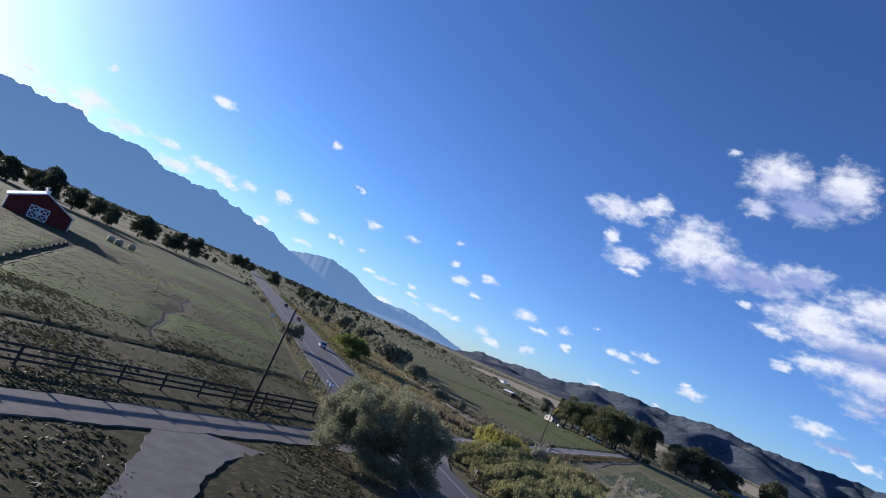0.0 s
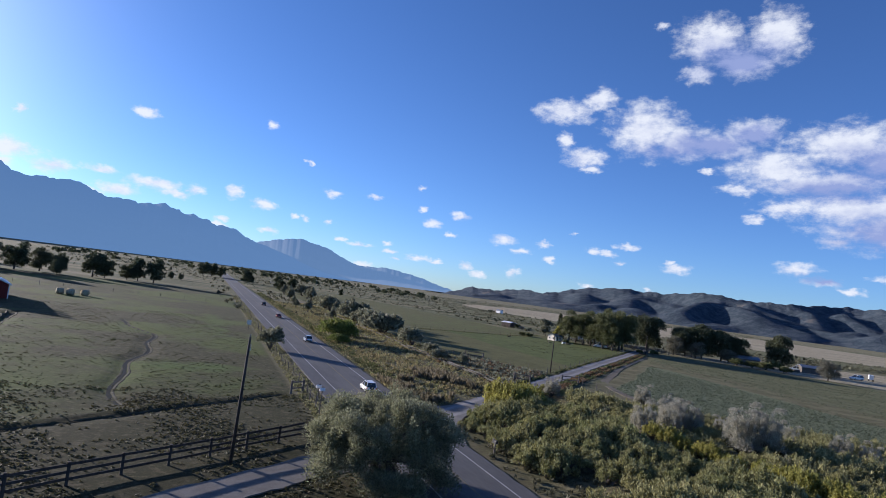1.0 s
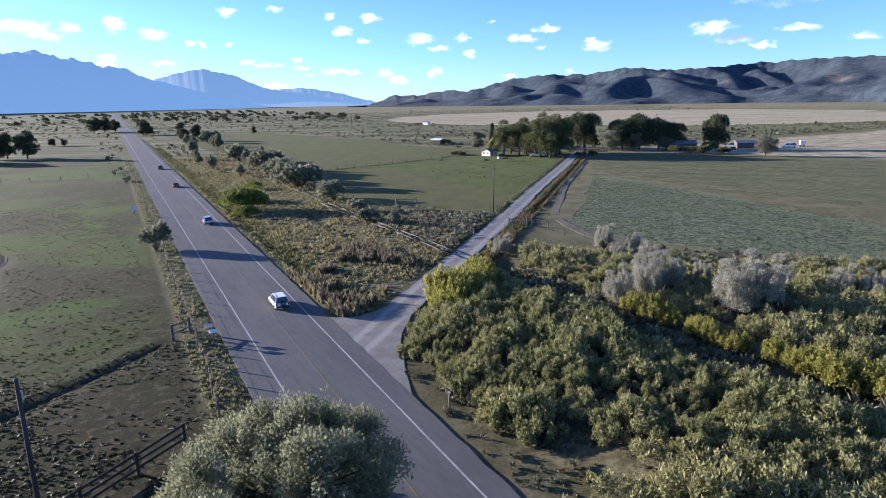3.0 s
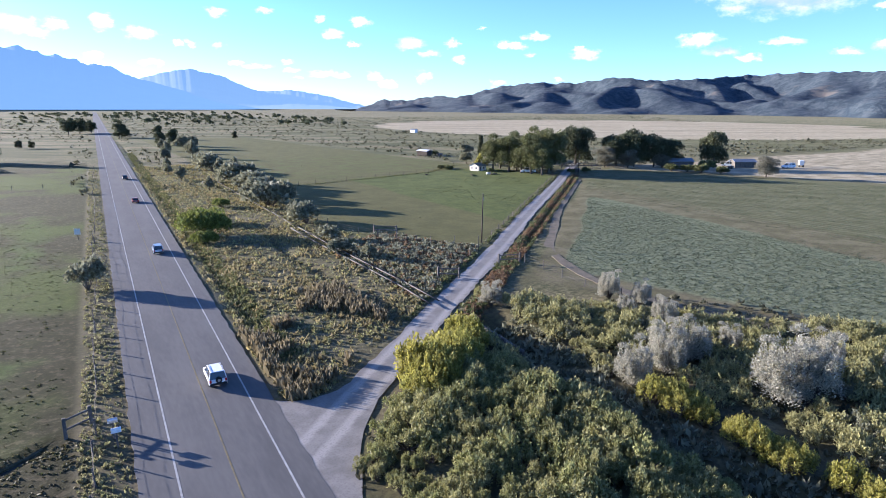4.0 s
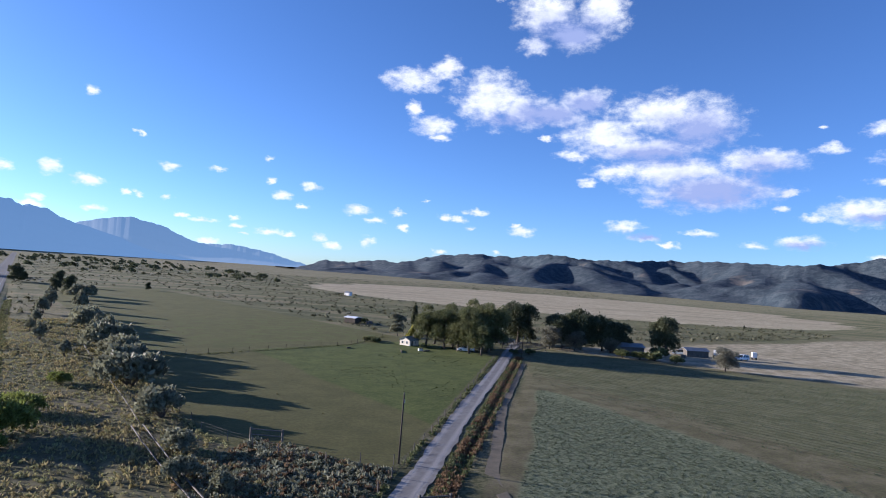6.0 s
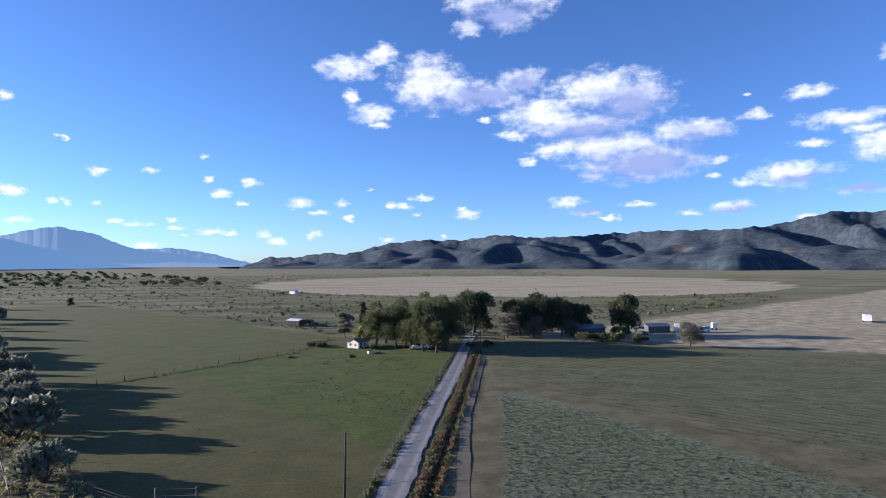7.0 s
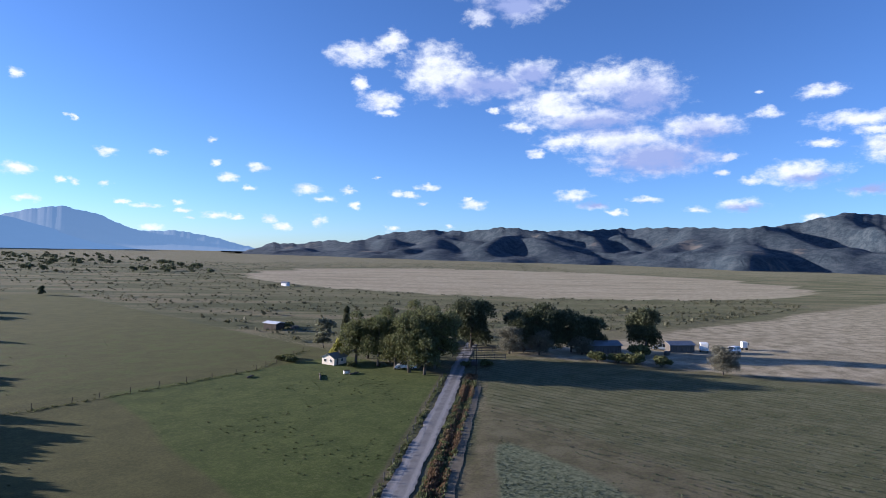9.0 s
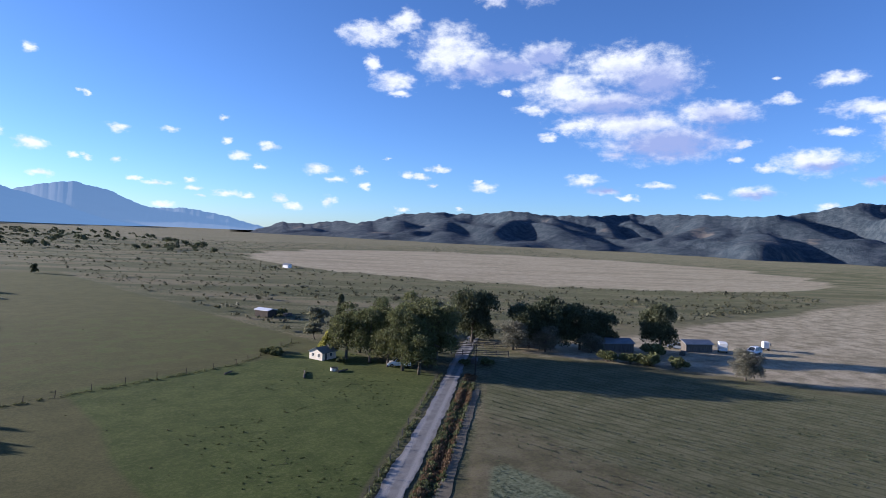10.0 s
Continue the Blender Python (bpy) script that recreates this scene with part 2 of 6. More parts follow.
def ground_material():
    m, N, L, b = material("ground_cover", 0.95)
    b.inputs["Specular IOR Level"].default_value = 0.1
    b.inputs["Sheen Weight"].default_value, b.inputs["Sheen Roughness"].default_value = 0.024, 0.45
    b.inputs["Sheen Tint"].default_value = (0.8, 0.88, 0.45, 1)
    pos = N.new("ShaderNodeTexCoord").outputs["Object"]

    def cover(key):
        n = N.new("ShaderNodeAttribute")
        n.attribute_name = key
        return n.outputs["Fac"]
    big = noise_of(N, L, 0.03, 6, 0.6, pos)
    mid = noise_of(N, L, 0.22, 6, 0.62, pos)
    fine = noise_of(N, L, 1.3, 6, 0.68, pos)
    tiny = noise_of(N, L, 7.0, 3, 0.6, pos)
    strip = N.new("ShaderNodeMapping")
    strip.vector_type = "TEXTURE"
    strip.inputs["Rotation"].default_value, strip.inputs["Scale"].default_value = (0, 0, radians(-35)), (4.5, 1.0, 1.0)
    L.new(pos, strip.inputs["Vector"])
    band = noise_of(N, L, 0.05, 6, 0.62, strip.outputs[0])
    speck = noise_of(N, L, 2.6, 5, 0.75, pos)
    dry = blend(N, L, ramp_of(N, L, mid, 0.38, 0.62), (0.07, 0.06, 0.036), (0.125, 0.104, 0.066))
    dry = blend(N, L, math_of(N, L, "MULTIPLY", ramp_of(N, L, fine, 0.46, 0.62), 0.55), dry, (0.075, 0.07, 0.03))
    mown = blend(N, L, ramp_of(N, L, mid, 0.35, 0.65), (0.056, 0.053, 0.02), (0.072, 0.068, 0.026))
    green = blend(N, L, ramp_of(N, L, mid, 0.35, 0.65), (0.036, 0.052, 0.011), (0.058, 0.074, 0.018))
    green = blend(N, L, math_of(N, L, "MULTIPLY", ramp_of(N, L, fine, 0.5, 0.7), 0.22), green, (0.12, 0.10, 0.05))
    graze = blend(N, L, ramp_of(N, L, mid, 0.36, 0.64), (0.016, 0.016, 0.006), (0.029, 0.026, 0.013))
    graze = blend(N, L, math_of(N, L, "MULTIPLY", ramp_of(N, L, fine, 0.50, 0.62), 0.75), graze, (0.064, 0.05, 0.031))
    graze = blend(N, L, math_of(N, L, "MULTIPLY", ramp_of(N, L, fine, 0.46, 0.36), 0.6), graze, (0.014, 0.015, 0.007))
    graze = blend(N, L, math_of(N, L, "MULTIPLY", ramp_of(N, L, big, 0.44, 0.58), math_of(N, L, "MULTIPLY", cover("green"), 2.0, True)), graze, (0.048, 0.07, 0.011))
    stubble = blend(N, L, ramp_of(N, L, mid, 0.35, 0.65), (0.066, 0.066, 0.034), (0.102, 0.096, 0.056))
    lush = (0.045, 0.078, 0.014)
    tan = blend(N, L, ramp_of(N, L, mid, 0.35, 0.65), (0.25, 0.20, 0.14), (0.36, 0.295, 0.212))
    scrub = blend(N, L, ramp_of(N, L, fine, 0.40, 0.60), (0.045, 0.047, 0.021), (0.13, 0.112, 0.066))
    crop = blend(N, L, ramp_of(N, L, fine, 0.40, 0.60), (0.082, 0.094, 0.056), (0.125, 0.136, 0.084))
    c = blend(N, L, ramp_of(N, L, math_of(N, L, "ADD", cover("green"), math_of(N, L, "MULTIPLY", math_of(N, L, "SUBTRACT", mid, 0.5), 0.9)), 0.15, 0.75), dry, green)
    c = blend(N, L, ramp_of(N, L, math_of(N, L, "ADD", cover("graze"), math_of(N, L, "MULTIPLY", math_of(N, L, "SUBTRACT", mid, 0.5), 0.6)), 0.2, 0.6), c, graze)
    c = blend(N, L, ramp_of(N, L, math_of(N, L, "ADD", cover("mown"), math_of(N, L, "MULTIPLY", math_of(N, L, "SUBTRACT", big, 0.5), 0.9)), 0.3, 0.75), c, mown)
    c = blend(N, L, ramp_of(N, L, math_of(N, L, "ADD", cover("lush"), math_of(N, L, "MULTIPLY", math_of(N, L, "SUBTRACT", mid, 0.5), 0.9)), 0.35, 0.8), c, lush)
    c = blend(N, L, ramp_of(N, L, math_of(N, L, "ADD", cover("crop"), math_of(N, L, "MULTIPLY", math_of(N, L, "SUBTRACT", mid, 0.5), 0.5)), 0.3, 0.7), c, crop)
    c = blend(N, L, ramp_of(N, L, math_of(N, L, "ADD", cover("stubble"), math_of(N, L, "MULTIPLY", math_of(N, L, "SUBTRACT", mid, 0.5), 0.5)), 0.3, 0.7), c, stubble)
    wide = math_of(N, L, "ADD", math_of(N, L, "MULTIPLY", math_of(N, L, "SUBTRACT", mid, 0.5), 0.8), math_of(N, L, "MULTIPLY", math_of(N, L, "SUBTRACT", big, 0.5), 1.6))
    c = blend(N, L, ramp_of(N, L, math_of(N, L, "ADD", cover("scrub"), wide), 0.35, 0.75), c, scrub)
    c = blend(N, L, math_of(N, L, "MULTIPLY", ramp_of(N, L, band, 0.50, 0.62), math_of(N, L, "MULTIPLY", cover("scrub"), 0.8, True)), c, (0.15, 0.12, 0.076))
    c = blend(N, L, math_of(N, L, "MULTIPLY", ramp_of(N, L, band, 0.52, 0.42), math_of(N, L, "MULTIPLY", cover("scrub"), 0.9, True)), c, (0.04, 0.044, 0.02))
    c = blend(N, L, ramp_of(N, L, math_of(N, L, "ADD", cover("tan"), math_of(N, L, "MULTIPLY", math_of(N, L, "SUBTRACT", mid, 0.5), 0.5)), 0.3, 0.7), c, tan)
    c = blend(N, L, math_of(N, L, "MULTIPLY", ramp_of(N, L, band, 0.46, 0.6), math_of(N, L, "MULTIPLY", cover("tan"), 0.6, True)), c, (0.19, 0.15, 0.10))
    # mown rows of the crop field
    mp = N.new("ShaderNodeMapping")
    mp.inputs["Rotation"].default_value = (0, 0, radians(-8))
    L.new(pos, mp.inputs["Vector"])
    wave = N.new("ShaderNodeTexWave")
    wave.wave_type, wave.bands_direction = "BANDS", "X"
    wave.inputs["Scale"].default_value, wave.inputs["Distortion"].default_value, wave.inputs["Detail"].default_value = 0.17, 2.2, 3.0
    wave.inputs["Detail Scale"].default_value = 0.6
    L.new(mp.outputs[0], wave.inputs["Vector"])
    rows = math_of(N, L, "MULTIPLY", ramp_of(N, L, wave.outputs["Fac"], 0.74, 0.97), math_of(N, L, "MULTIPLY", cover("rows"), ramp_of(N, L, fine, 0.36, 0.56)))
    c = blend(N, L, math_of(N, L, "MULTIPLY", rows, 0.85), c, (0.036, 0.04, 0.018))
    c = blend(N, L, math_of(N, L, "MULTIPLY", ramp_of(N, L, speck, 0.54, 0.68), 0.55), c, (0.045, 0.042, 0.02))
    c = blend(N, L, math_of(N, L, "MULTIPLY", ramp_of(N, L, speck, 0.44, 0.32), 0.25), c, (0.19, 0.165, 0.105))
    v = N.new("ShaderNodeHueSaturation")
    L.new(c, v.inputs["Color"])
    grain = math_of(N, L, "ADD", math_of(N, L, "MULTIPLY", ramp_of(N, L, speck, 0.34, 0.66), 0.45), math_of(N, L, "MULTIPLY", ramp_of(N, L, fine, 0.34, 0.66), 0.25))
    L.new(math_of(N, L, "ADD", math_of(N, L, "ADD", 0.42, grain), math_of(N, L, "ADD", math_of(N, L, "MULTIPLY", tiny, 0.35), math_of(N, L, "MULTIPLY", big, 0.4))), v.inputs["Value"])
    L.new(v.outputs[0], b.inputs["Base Color"])
    height = math_of(N, L, "ADD", math_of(N, L, "MULTIPLY", fine, 0.16), math_of(N, L, "ADD", math_of(N, L, "MULTIPLY", speck, 0.35), math_of(N, L, "MULTIPLY", tiny, 0.4)))
    bump_of(N, L, b, height, 0.5, 0.12)
    return m


GROUND = ground_material()
ASPHALT = simple("weathered_asphalt", (0.08, 0.079, 0.081), (0.115, 0.112, 0.111), 0.35, 0.85, 0, 0.25, 0.01, (1.2, 0.25, 1))
DRIVE_GRAVEL = simple("dull_drive_gravel", (0.11, 0.104, 0.097), (0.165, 0.155, 0.144), 0.9, 0.95, 0, 0.5, 0.03)
DIRT = simple("bare_dirt", (0.11, 0.094, 0.066), (0.165, 0.138, 0.098), 0.7, 0.95, 0, 0.5, 0.04)


def lane_material():
    """Gravel with two paler wheel tracks along the lane."""
    m, N, L, b = material("lane_gravel", 0.95)
    pos = N.new("ShaderNodeTexCoord").outputs["Object"]
    s = N.new("ShaderNodeSeparateXYZ")
    L.new(pos, s.inputs[0])
    f, g = noise_of(N, L, 0.6, 6, 0.6, pos), noise_of(N, L, 8.0, 3, 0.6, pos)
    off = math_of(N, L, "SUBTRACT", math_of(N, L, "MULTIPLY", math_of(N, L, "SUBTRACT", s.outputs[1], math_of(N, L, "MULTIPLY", s.outputs[0], 0.905)), 0.7415), 51.38)
    off = math_of(N, L, "ADD", off, math_of(N, L, "MULTIPLY", math_of(N, L, "SUBTRACT", f, 0.5), 0.7))
    near = math_of(N, L, "ABSOLUTE", math_of(N, L, "SUBTRACT", math_of(N, L, "ABSOLUTE", off), 0.85))
    c = blend(N, L, ramp_of(N, L, f, 0.35, 0.65), (0.165, 0.155, 0.145), (0.225, 0.212, 0.198))
    c = blend(N, L, math_of(N, L, "MULTIPLY", ramp_of(N, L, near, 0.55, 0.1), 0.75), c, (0.33, 0.312, 0.292))
    c = blend(N, L, math_of(N, L, "MULTIPLY", ramp_of(N, L, g, 0.45, 0.7), 0.4), c, (0.11, 0.104, 0.095))
    L.new(c, b.inputs["Base Color"])
    bump_of(N, L, b, math_of(N, L, "ADD", f, math_of(N, L, "MULTIPLY", g, 0.3)), 0.5, 0.04)
    return m


LANE_GRAVEL = lane_material()
WHITE_LINE = simple("worn_white_line", (0.22, 0.22, 0.217), (0.4, 0.4, 0.39), 1.5, 0.7)
YELLOW_LINE = simple("worn_yellow_line", (0.115, 0.10, 0.065), (0.18, 0.15, 0.075), 1.5, 0.7)
DARK_WOOD = simple("dark_weathered_wood", (0.035, 0.027, 0.022), (0.075, 0.06, 0.05), 4.0, 0.85, 0, 0.4, 0.01, (1, 1, 0.15))
GREY_WOOD = simple("grey_weathered_wood", (0.075, 0.066, 0.058), (0.16, 0.145, 0.13), 4.0, 0.9, 0, 0.4, 0.01, (1, 1, 0.15))
PALE_PIPE = simple("pale_aluminium_pipe", (0.055, 0.05, 0.045), (0.09, 0.084, 0.077), 3.0, 0.6, 0.2)
POLE_WOOD = simple("creosoted_pole_wood", (0.035, 0.028, 0.024), (0.075, 0.06, 0.05), 3.0, 0.8, 0, 0.3, 0.01, (1, 1, 0.1))
BARK = simple("bark", (0.06, 0.05, 0.04), (0.14, 0.12, 0.10), 3.0, 0.95, 0, 0.8, 0.05, (1, 1, 0.25))
WIRE = simple("rusty_wire", (0.05, 0.045, 0.04), (0.09, 0.08, 0.07), 4.0, 0.7, 0.3)
GALVANISED = simple("galvanised_metal", (0.42, 0.43, 0.44), (0.58, 0.59, 0.6), 4.0, 0.45, 0.8)
PORCELAIN = simple("porcelain", (0.14, 0.13, 0.12), (0.2, 0.19, 0.18), 6.0, 0.3)
WATER_MAT, _n, _l, _b = material("ditch_water", 0.8)
_b.inputs["Base Color"].default_value = (0.03, 0.033, 0.03, 1)
_b.inputs["Specular IOR Level"].default_value = 0.04
_f = noise_of(_n, _l, 3.0, 3)
bump_of(_n, _l, _b, _f, 0.1, 0.02)
RED_BOARDS = simple("faded_red_boards", (0.10, 0.014, 0.012), (0.16, 0.025, 0.02), 1.2, 0.8, 0, 0.3, 0.02, (3, 3, 0.2))
WHITE_PAINT = simple("white_paint", (0.66, 0.66, 0.65), (0.8, 0.8, 0.79), 2.0, 0.6)
WHITE_ROOF = simple("white_metal_roof", (0.62, 0.64, 0.67), (0.75, 0.76, 0.78), 0.8, 0.4, 0.1)
CREAM_WALL = simple("cream_stucco", (0.66, 0.58, 0.47), (0.76, 0.69, 0.58), 1.0, 0.85, 0, 0.2, 0.01)
GREEN_ROOF = simple("grey_green_shingles", (0.10, 0.12, 0.12), (0.17, 0.19, 0.19), 2.5, 0.9, 0, 0.5, 0.02)
GREY_ROOF = simple("pale_metal_roof", (0.16, 0.175, 0.20), (0.23, 0.245, 0.27), 1.0, 0.5, 0.2)
GLASS, _n, _l, _b = material("dark_window_glass", 0.06)
_b.inputs["Base Color"].default_value, _b.inputs["Specular IOR Level"].default_value = (0.02, 0.024, 0.028, 1), 0.7
RUBBER = simple("black_rubber", (0.012, 0.012, 0.012), (0.025, 0.025, 0.025), 8.0, 0.8)
ALLOY = simple("silver_alloy", (0.4, 0.4, 0.41), (0.5, 0.5, 0.51), 8.0, 0.35, 0.9)
PLASTIC = simple("black_plastic", (0.018, 0.018, 0.02), (0.03, 0.03, 0.032), 8.0, 0.6)
RED_LENS = simple("red_lamp_lens", (0.35, 0.01, 0.01), (0.5, 0.02, 0.02), 8.0, 0.25)
CLEAR_LENS = simple("clear_lamp_lens", (0.6, 0.6, 0.62), (0.75, 0.75, 0.78), 8.0, 0.15)
WHITE_CAR = simple("white_car_paint", (0.72, 0.73, 0.75), (0.8, 0.81, 0.83), 0.6, 0.25)
BLUE_CAR = simple("silver_blue_car_paint", (0.30, 0.36, 0.44), (0.36, 0.42, 0.5), 0.6, 0.28, 0.4)
RED_CAR = simple("dull_red_car_paint", (0.20, 0.05, 0.045), (0.28, 0.07, 0.06), 0.6, 0.35)
DARK_CAR = simple("dark_car_paint", (0.03, 0.035, 0.045), (0.05, 0.055, 0.065), 0.6, 0.3)
LEAF_OLIVE = foliage("silver_olive_leaves", (0.17, 0.182, 0.105), (0.27, 0.272, 0.178), (0.21, 0.218, 0.13), 0.5)
LEAF_WILLOW = foliage("willow_scrub_leaves", (0.175, 0.188, 0.07), (0.255, 0.252, 0.106), (0.30, 0.278, 0.132), 0.34)
LEAF_YELLOW = foliage("yellow_willow_leaves", (0.27, 0.258, 0.06), (0.23, 0.23, 0.066), (0.31, 0.28, 0.075), 0.48)
LEAF_SILVER = foliage("silver_grey_leaves", (0.30, 0.292, 0.23), (0.41, 0.396, 0.318), (0.35, 0.338, 0.268), 0.38)
LEAF_PALE = foliage("pale_grey_tree_leaves", (0.15, 0.147, 0.108), (0.215, 0.208, 0.157), (0.18, 0.176, 0.132), 0.35)
LEAF_CROP = foliage("grey_green_crop_leaves", (0.07, 0.09, 0.05), (0.115, 0.138, 0.085), (0.062, 0.078, 0.044), 0.3)
LEAF_COTTON = foliage("cottonwood_leaves", (0.088, 0.104, 0.042), (0.125, 0.134, 0.058), (0.15, 0.15, 0.062), 0.3)
LEAF_DARK = foliage("dark_tree_leaves", (0.06, 0.074, 0.04), (0.088, 0.1, 0.052), (0.1, 0.105, 0.056), 0.28)
LEAF_GREEN = foliage("green_willow_leaves", (0.13, 0.16, 0.035), (0.175, 0.195, 0.05), (0.15, 0.17, 0.045), 0.4)
LEAF_GREY = foliage("grey_green_shrub_leaves", (0.17, 0.175, 0.115), (0.24, 0.24, 0.165), (0.20, 0.20, 0.13), 0.35)
LEAF_SAGE = foliage("sagebrush_leaves", (0.075, 0.078, 0.045), (0.11, 0.108, 0.065), (0.09, 0.085, 0.05), 0.25)
LEAF_RUST = foliage("rusty_weed_leaves", (0.165, 0.092, 0.052), (0.215, 0.138, 0.08), (0.13, 0.10, 0.056), 0.4)
GRASS_MIX = foliage("mixed_rough_grass", (0.19, 0.192, 0.085), (0.25, 0.225, 0.12), (0.22, 0.21, 0.10), 0.42)
REED_BROWN = foliage("brown_reed_stems", (0.18, 0.15, 0.09), (0.24, 0.195, 0.12), (0.16, 0.14, 0.075), 0.35)
GRASS_GRAZED = foliage("grazed_grass", (0.075, 0.075, 0.032), (0.115, 0.1, 0.055), (0.09, 0.085, 0.04), 0.3)
GRASS_PASTURE = foliage("short_pasture_grass", (0.055, 0.068, 0.02), (0.082, 0.078, 0.036), (0.046, 0.062, 0.014), 0.3)
GRASS_DRY = foliage("dry_grass_blades", (0.30, 0.245, 0.13), (0.20, 0.18, 0.075), (0.25, 0.21, 0.10), 0.4)


# ---- mesh helpers ----
def mesh_of(bm, name, mat, smooth=False):
    me = bpy.data.meshes.new(name)
    bmesh.ops.recalc_face_normals(bm, faces=bm.faces)
    bm.to_mesh(me)
    bm.free()
    if smooth:
        me.polygons.foreach_set("use_smooth", [True] * len(me.polygons))
    me.materials.append(mat)
    return me


def part(name, bm, mat, parent=None, label="", smooth=False):
    """One mesh object from a bmesh, under a thing or a part."""
    ob = new(name, mesh_of(bm, name, mat, smooth))
    if parent is not None:
        ob.parent = parent
    if label:
        tagged(ob, label)
    return ob


def thing(name, label, category, group="", at=None):
    ob = new(name)
    ob.empty_display_size = 0.3
    tagged(ob, label, category, group)
    if at is not None:
        ob.matrix_world = at
    return ob


def box(bm, x0, x1, y0, y1, z0, z1, bevel=0.0):
    r = bmesh.ops.create_cube(bm, size=1.0, matrix=Matrix.Translation(((x0 + x1) / 2, (y0 + y1) / 2, (z0 + z1) / 2)) @ Matrix.Diagonal((x1 - x0, y1 - y0, z1 - z0, 1)))
    if bevel:
        edges = list({e for v in r["verts"] for e in v.link_edges})
        bmesh.ops.bevel(bm, geom=edges, offset=bevel, segments=1, affect="EDGES")
    return bm


def rod(bm, p, q, r0, r1=None, n=8):
    """A tapered round bar from p to q."""
    p, q = Vector(p), Vector(q)
    d = q - p
    turn = d.to_track_quat("Z", "Y").to_matrix().to_4x4()
    bmesh.ops.create_cone(bm, cap_ends=True, segments=n, radius1=r0, radius2=r0 if r1 is None else r1, depth=d.length, matrix=Matrix.Translation((p + q) / 2) @ turn)
    return bm


def prism(bm, outline, x0, x1):
    """An outline in y and z, drawn out from x0 to x1."""
    a = [bm.verts.new((x0, y, z)) for y, z in outline]
    b = [bm.verts.new((x1, y, z)) for y, z in outline]
    bm.faces.new(a)
    bm.faces.new(b[::-1])
    for i in range(len(a)):
        j = (i + 1) % len(a)
        bm.faces.new((a[j], a[i], b[i], b[j]))
    return bm


def quads(name, v, f, mat):
    me = bpy.data.meshes.new(name)
    me.from_pydata(v.tolist() if hasattr(v, "tolist") else v, [], f.tolist() if hasattr(f, "tolist") else f)
    me.materials.append(mat)
    me.update()
    return me


def leaves(rng, blobs, n, size, aspect=1.8, upright=0.3, shell=0.3, each=0):
    """Many small leaf sprays over a cluster of rounded masses: corners and faces. blobs: x, y, z, rx, rz.
    each: that many on every mass, of a size in proportion to it."""
    b = np.array(blobs, float)
    w = (b[:, 3] ** 2 + b[:, 3] * b[:, 4])
    if each:
        n = each * len(b)
        k = np.repeat(np.arange(len(b)), each)
        size = size * b[k, 3]
    else:
        k = rng.choice(len(b), n, p=w / w.sum())
    d = rng.normal(size=(n, 3))
    d /= np.linalg.norm(d, axis=1, keepdims=True)
    d[:, 2] = np.where(d[:, 2] < -0.35, -d[:, 2], d[:, 2])
    r = 1 - shell * rng.random(n) ** 1.6 + 0.10 * rng.normal(size=n)
    c = b[k, :3] + d * r[:, None] * np.stack([b[k, 3], b[k, 3], b[k, 4]], 1)
    axis = d * 0.7 + rng.normal(size=(n, 3)) * 0.55 + np.array([0, 0, upright])
    axis /= np.linalg.norm(axis, axis=1, keepdims=True)
    side = np.cross(axis, rng.normal(size=(n, 3)))
    side /= np.linalg.norm(side, axis=1, keepdims=True) + 1e-9
    s = size * (0.55 + 0.9 * rng.random(n))
    a, e = axis * (s * aspect / 2)[:, None], side * (s / 2)[:, None]
    v = np.stack([c - a * 0.9, c + e, c + a * 1.1, c - e], 1).reshape(-1, 3)
    return v, np.arange(4 * n).reshape(-1, 4)


def crown_of(name, rng, blobs, n, size, mat, **kw):
    v, f = leaves(rng, blobs, n, size, **kw)
    return quads(name, v, f, mat)


def limbs(bm, rng, base, top, r, blobs, lean=0.2, n=7):
    """A tapered trunk that forks into limbs towards the leafy masses."""
    p = Vector(base)
    q = Vector(top)
    m1 = p.lerp(q, 0.5) + Vector((rng.normal() * lean, rng.normal() * lean, 0))
    rod(bm, p, m1, r, r * 0.75, n)
    rod(bm, m1, q, r * 0.75, r * 0.45, n)
    for x, y, z, rx, rz in blobs:
        start = m1.lerp(q, float(rng.random()))
        rod(bm, start, Vector((x, y, z)), r * 0.38, r * 0.10, 5)


def mound(rng, count, radius, height, spread=1.0):
    """Rounded masses heaped up for a shrub."""
    out = []
    for i in range(count):
        a, d = rng.random() * 6.283, radius * spread * math.sqrt(rng.random()) * 0.75
        h = height * (1 - 0.55 * (d / radius) ** 2) * (0.65 + 0.35 * rng.random())
        rx = radius * (0.32 + 0.2 * rng.random())
        out.append((math.cos(a) * d, math.sin(a) * d, h * 0.58, rx, h * 0.46))
    return out


def sprays(rng, count, radius, height, thin=0.24):
    """Narrow upright masses leaning outwards, for feathery willow shrubs."""
    out = []
    for i in range(count):
        a, d = rng.random() * 6.283, radius * math.sqrt(rng.random())
        h = height * (1 - 0.3 * (d / radius) ** 2) * (0.75 + 0.3 * rng.random())
        out.append((math.cos(a) * d, math.sin(a) * d, h * 0.56, radius * thin * (0.8 + 0.5 * rng.random()), h * 0.46))
    return out


